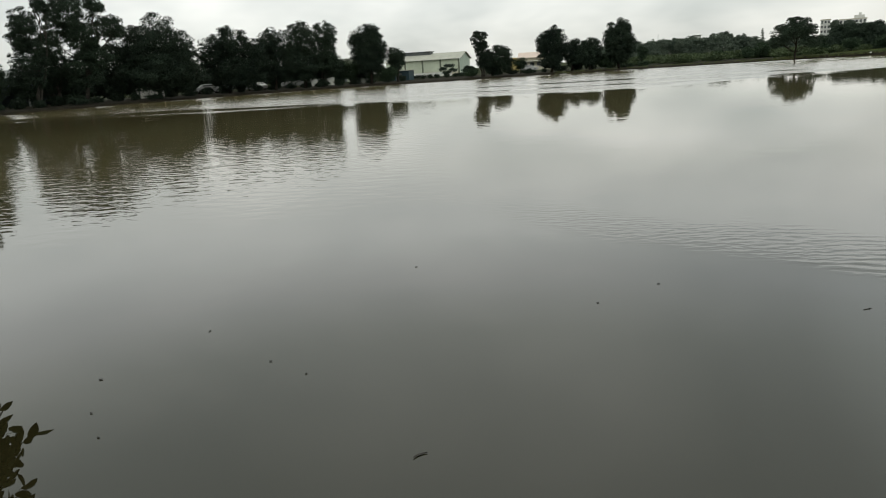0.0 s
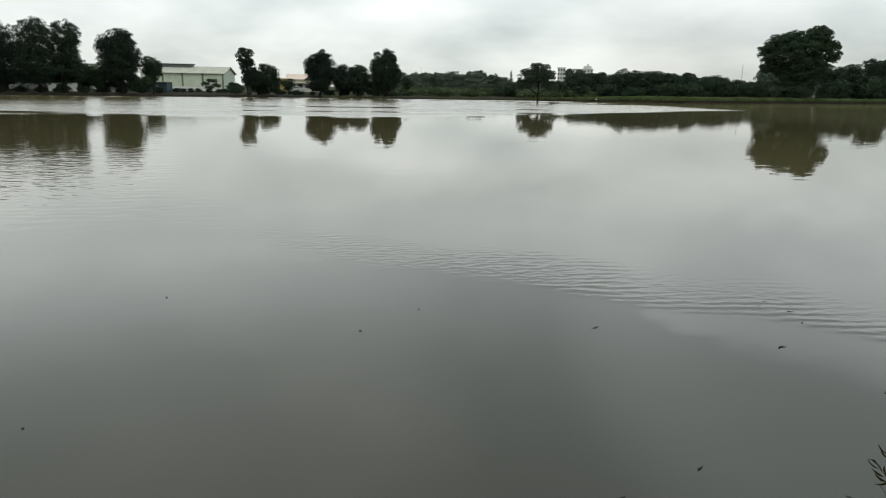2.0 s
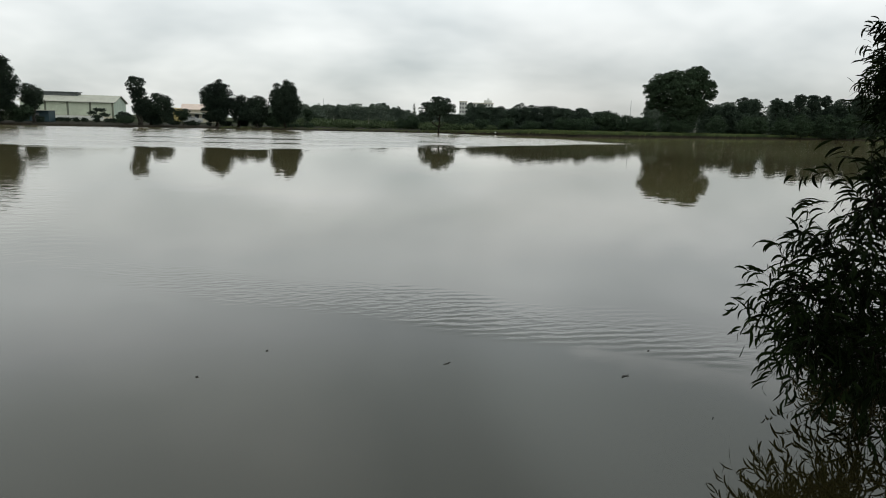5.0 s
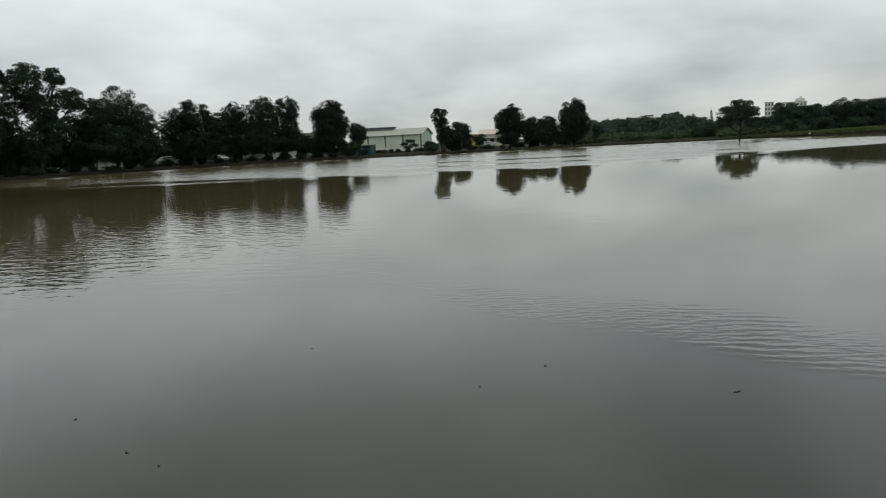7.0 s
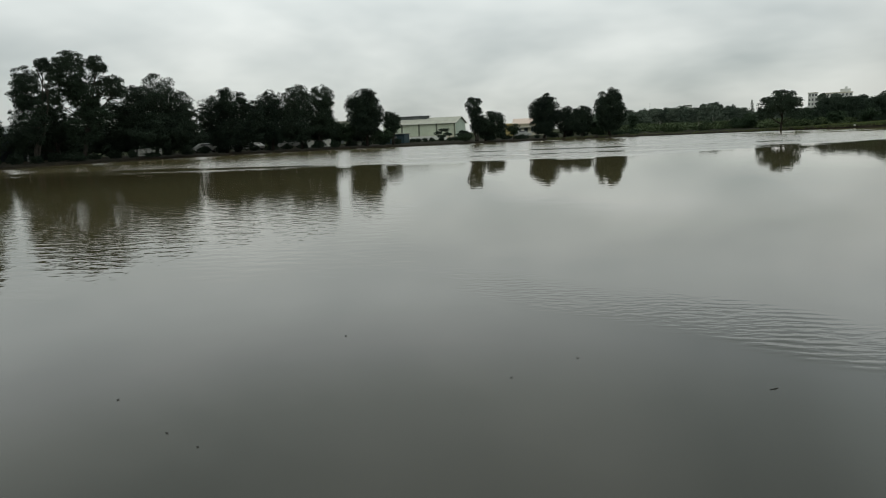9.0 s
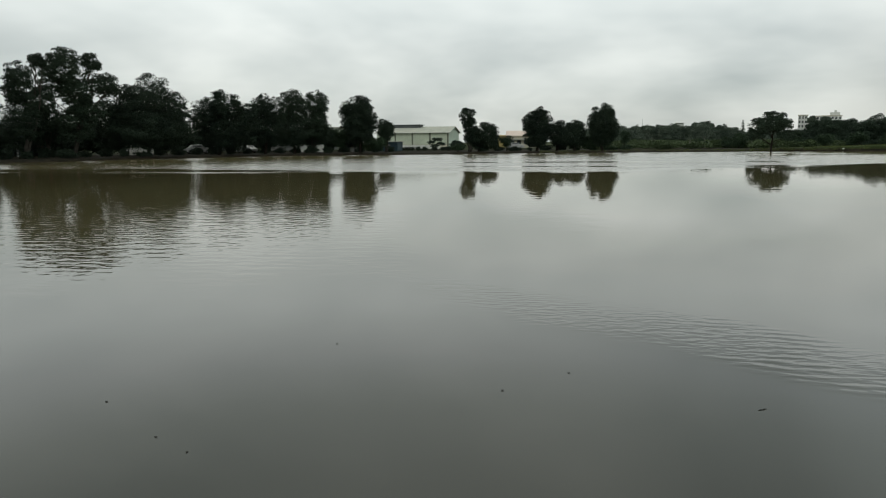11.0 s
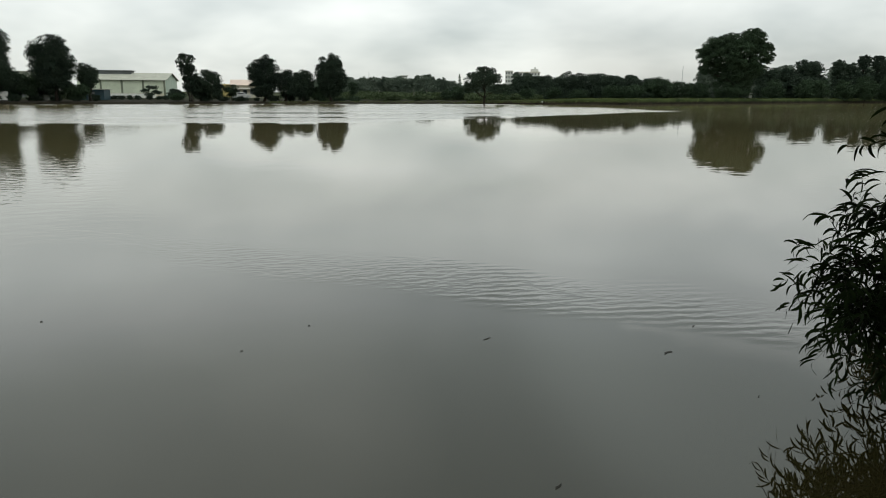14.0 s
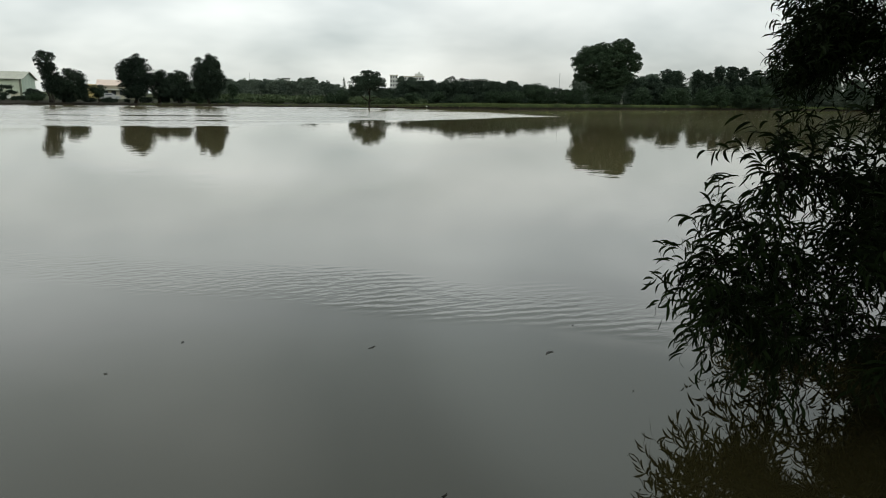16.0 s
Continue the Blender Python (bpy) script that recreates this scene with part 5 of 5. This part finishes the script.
def broadleaf_near():
    rng = np.random.default_rng(31)
    foot = (-7.0, 1.2, 0.2)
    t = tagged(base("broadleaf_tree", *foot), "dark tree with large drooping oval leaves overhanging the water", "tree")
    seen = [((-5.08, 4.40, 2.77), (0.12, 0.15, 0.29), 46), ((-5.04, 4.32, 2.33), (0.13, 0.15, 0.28), 50),
            ((-5.06, 4.30, 1.88), (0.13, 0.15, 0.25), 50), ((-5.09, 4.28, 1.45), (0.11, 0.13, 0.24), 40),
            ((-5.08, 4.22, 1.10), (0.08, 0.10, 0.18), 24), ((-5.36, 4.20, 2.28), (0.28, 0.32, 0.72), 120),
            ((-5.36, 4.06, 1.42), (0.24, 0.27, 0.37), 70), ((-6.09, 3.89, 3.12), (0.73, 0.65, 0.57), 80),
            ((-6.75, 2.91, 3.78), (1.22, 1.06, 0.73), 120), ((-6.91, 3.73, 2.80), (0.65, 0.73, 0.81), 90)]
    seen = [(tuple(np.array(c) - np.array(foot)), r, n) for c, r, n in seen]
    lines, roots, dirs = sprays(rng, seen, 0.38, 0.045, 0.2)
    n = len(roots)
    v, f = sickle_leaves(rng, roots, dirs, rng.uniform(0.11, 0.19, (n, 1)), rng.uniform(0.05, 0.085, (n, 1)), (0.3, 0.9))
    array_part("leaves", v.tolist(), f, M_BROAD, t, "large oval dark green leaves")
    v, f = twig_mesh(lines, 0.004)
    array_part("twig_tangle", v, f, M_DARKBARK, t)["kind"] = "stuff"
    trunk = [(0, 0, -0.4), (0.1, 0.2, 1.0), (0.2, 0.5, 2.2), (0.2, 0.8, 3.4), (0.3, 0.9, 4.4)]
    part("trunk", tube(bmesh.new(), trunk, [0.2, 0.17, 0.14, 0.1, 0.05], 12), M_DARKBARK, t)
    for c, r, count in seen:
        bm = tube(bmesh.new(), curve_points(trunk[2 if c[2] < 2.6 else 3], c, 0.2, 6, rng, 0.06), [0.05, 0.042, 0.034, 0.026, 0.018, 0.012, 0.006], 7)
        part("branch", bm, M_DARKBARK, t)
    return t


broadleaf_near()


def floating_leaf(x, y, length, width, turn, bend):
    bm = bmesh.new()
    rows = []
    for i in range(9):
        s = i / 8
        w = width * math.sin(math.pi * min(1.0, s * 0.95 + 0.05)) ** 0.8 * 0.5 + 0.001
        a = bend * (s - 0.5)
        px = length * (math.sin(a) / bend if abs(bend) > 0.01 else s - 0.5)
        py = length * ((1 - math.cos(a)) / bend if abs(bend) > 0.01 else 0)
        z = 0.002 + 0.003 * (2 * s - 1) ** 2
        nx, ny = -math.sin(a), math.cos(a)
        rows.append([bm.verts.new((px + nx * w * k, py + ny * w * k, z + h)) for k, h in ((-1, 0.003), (0, 0.0), (1, 0.003))] + [bm.verts.new((px, py, z - 0.0015))])
    for a, b2 in zip(rows, rows[1:]):
        for i, j in ((0, 1), (1, 2), (2, 3), (3, 0)):
            bm.faces.new((a[i], a[j], b2[j], b2[i]))
    ob = obj("fallen_leaf", bm, M_DRYLEAF)
    ob.matrix_world = pose(x, y, 0.0, 0, 0, turn)
    return tagged(ob, "curled dark fallen leaf floating on the water", "leaf", "floating leaves")


for lx, ly, ll, lw, lt, lb in ((-1.07, 2.90, 0.12, 0.018, 40, -1.0), (1.02, 2.66, 0.12, 0.012, 30, -1.4), (2.14, 2.48, 0.09, 0.016, 120, 0.8), (1.56, 2.85, 0.07, 0.010, 30, 0.6),
                               (3.13, 4.34, 0.12, 0.022, 15, -1.2), (-3.37, 3.72, 0.058, 0.03, 20, 1.2), (-2.30, 4.02, 0.05, 0.014, 0, 0.5), (-1.98, 3.83, 0.035, 0.012, 40, 0.5), (-1.68, 6.25, 0.05, 0.012, 20, 0.4), (3.69, 4.82, 0.055, 0.014, 5, 0.3),
                               (-3.02, 4.58, 0.05, 0.014, 60, 0.5), (-0.02, 5.14, 0.05, 0.014, 10, 0.5), (0.52, 5.61, 0.05, 0.014, 10, 0.5), (0.34, 2.60, 0.03, 0.012, 80, 0.4), (-2.90, 3.0, 0.035, 0.012, 0, 0.4), (-3.13, 3.27, 0.04, 0.012, 0, 0.4), (3.27, 3.5, 0.03, 0.01, 0, 0.4)):
    floating_leaf(lx, ly, ll * (0.72 if ll > 0.06 else 0.45), lw * 0.55, lt, lb)


def floating_twig(x, y, length, turn):
    rng = np.random.default_rng(4)
    bm = tube(bmesh.new(), curve_points((-length / 2, 0, 0.001), (length / 2, 0.006, 0.002), 0.001, 6, rng, 0.001), [0.001, 0.002, 0.003, 0.002, 0.003, 0.002, 0.001], 5)
    tube(bm, [(-length * 0.1, 0, 0.003), (-length * 0.02, -0.018, 0.002)], [0.002, 0.001], 4)
    ob = obj("floating_twig", bm, M_DRYLEAF)
    ob.matrix_world = pose(x, y, 0, 0, 0, turn)
    return tagged(ob, "short dark twig floating on the water", "twig")


floating_twig(1.88, 4.95, 0.085, 22)
pale_stone(4.08, 0.68, 0.02, 0.17, "concrete_lump", "broken pale concrete lump at the near waterline", M_STONE, "")


def stake():
    """A grey stick stood in the shallows under the branches, with a scrap of board at its top."""
    s = tagged(base("wooden_stake", 5.95, 2.14, -0.3), "weathered grey wooden stake standing in the shallows", "stake")
    rng = np.random.default_rng(9)
    part("pole", tube(bmesh.new(), curve_points((0, 0, -0.3), (-0.05, -0.10, 1.9), 0.0, 6, rng, 0.008), [0.017, 0.016, 0.015, 0.014, 0.013, 0.012, 0.011], 8), M_STAKE, s)
    bm = boxed(-0.06, 0.08, -0.008, 0.008, -0.02, 0.02, bevel=0.004)
    board = part("board", bm, M_STAKE, s, "short grey scrap of board")
    board.matrix_local = pose(-0.05, -0.13, 1.85, 0, 20, -35)
    return s


stake()
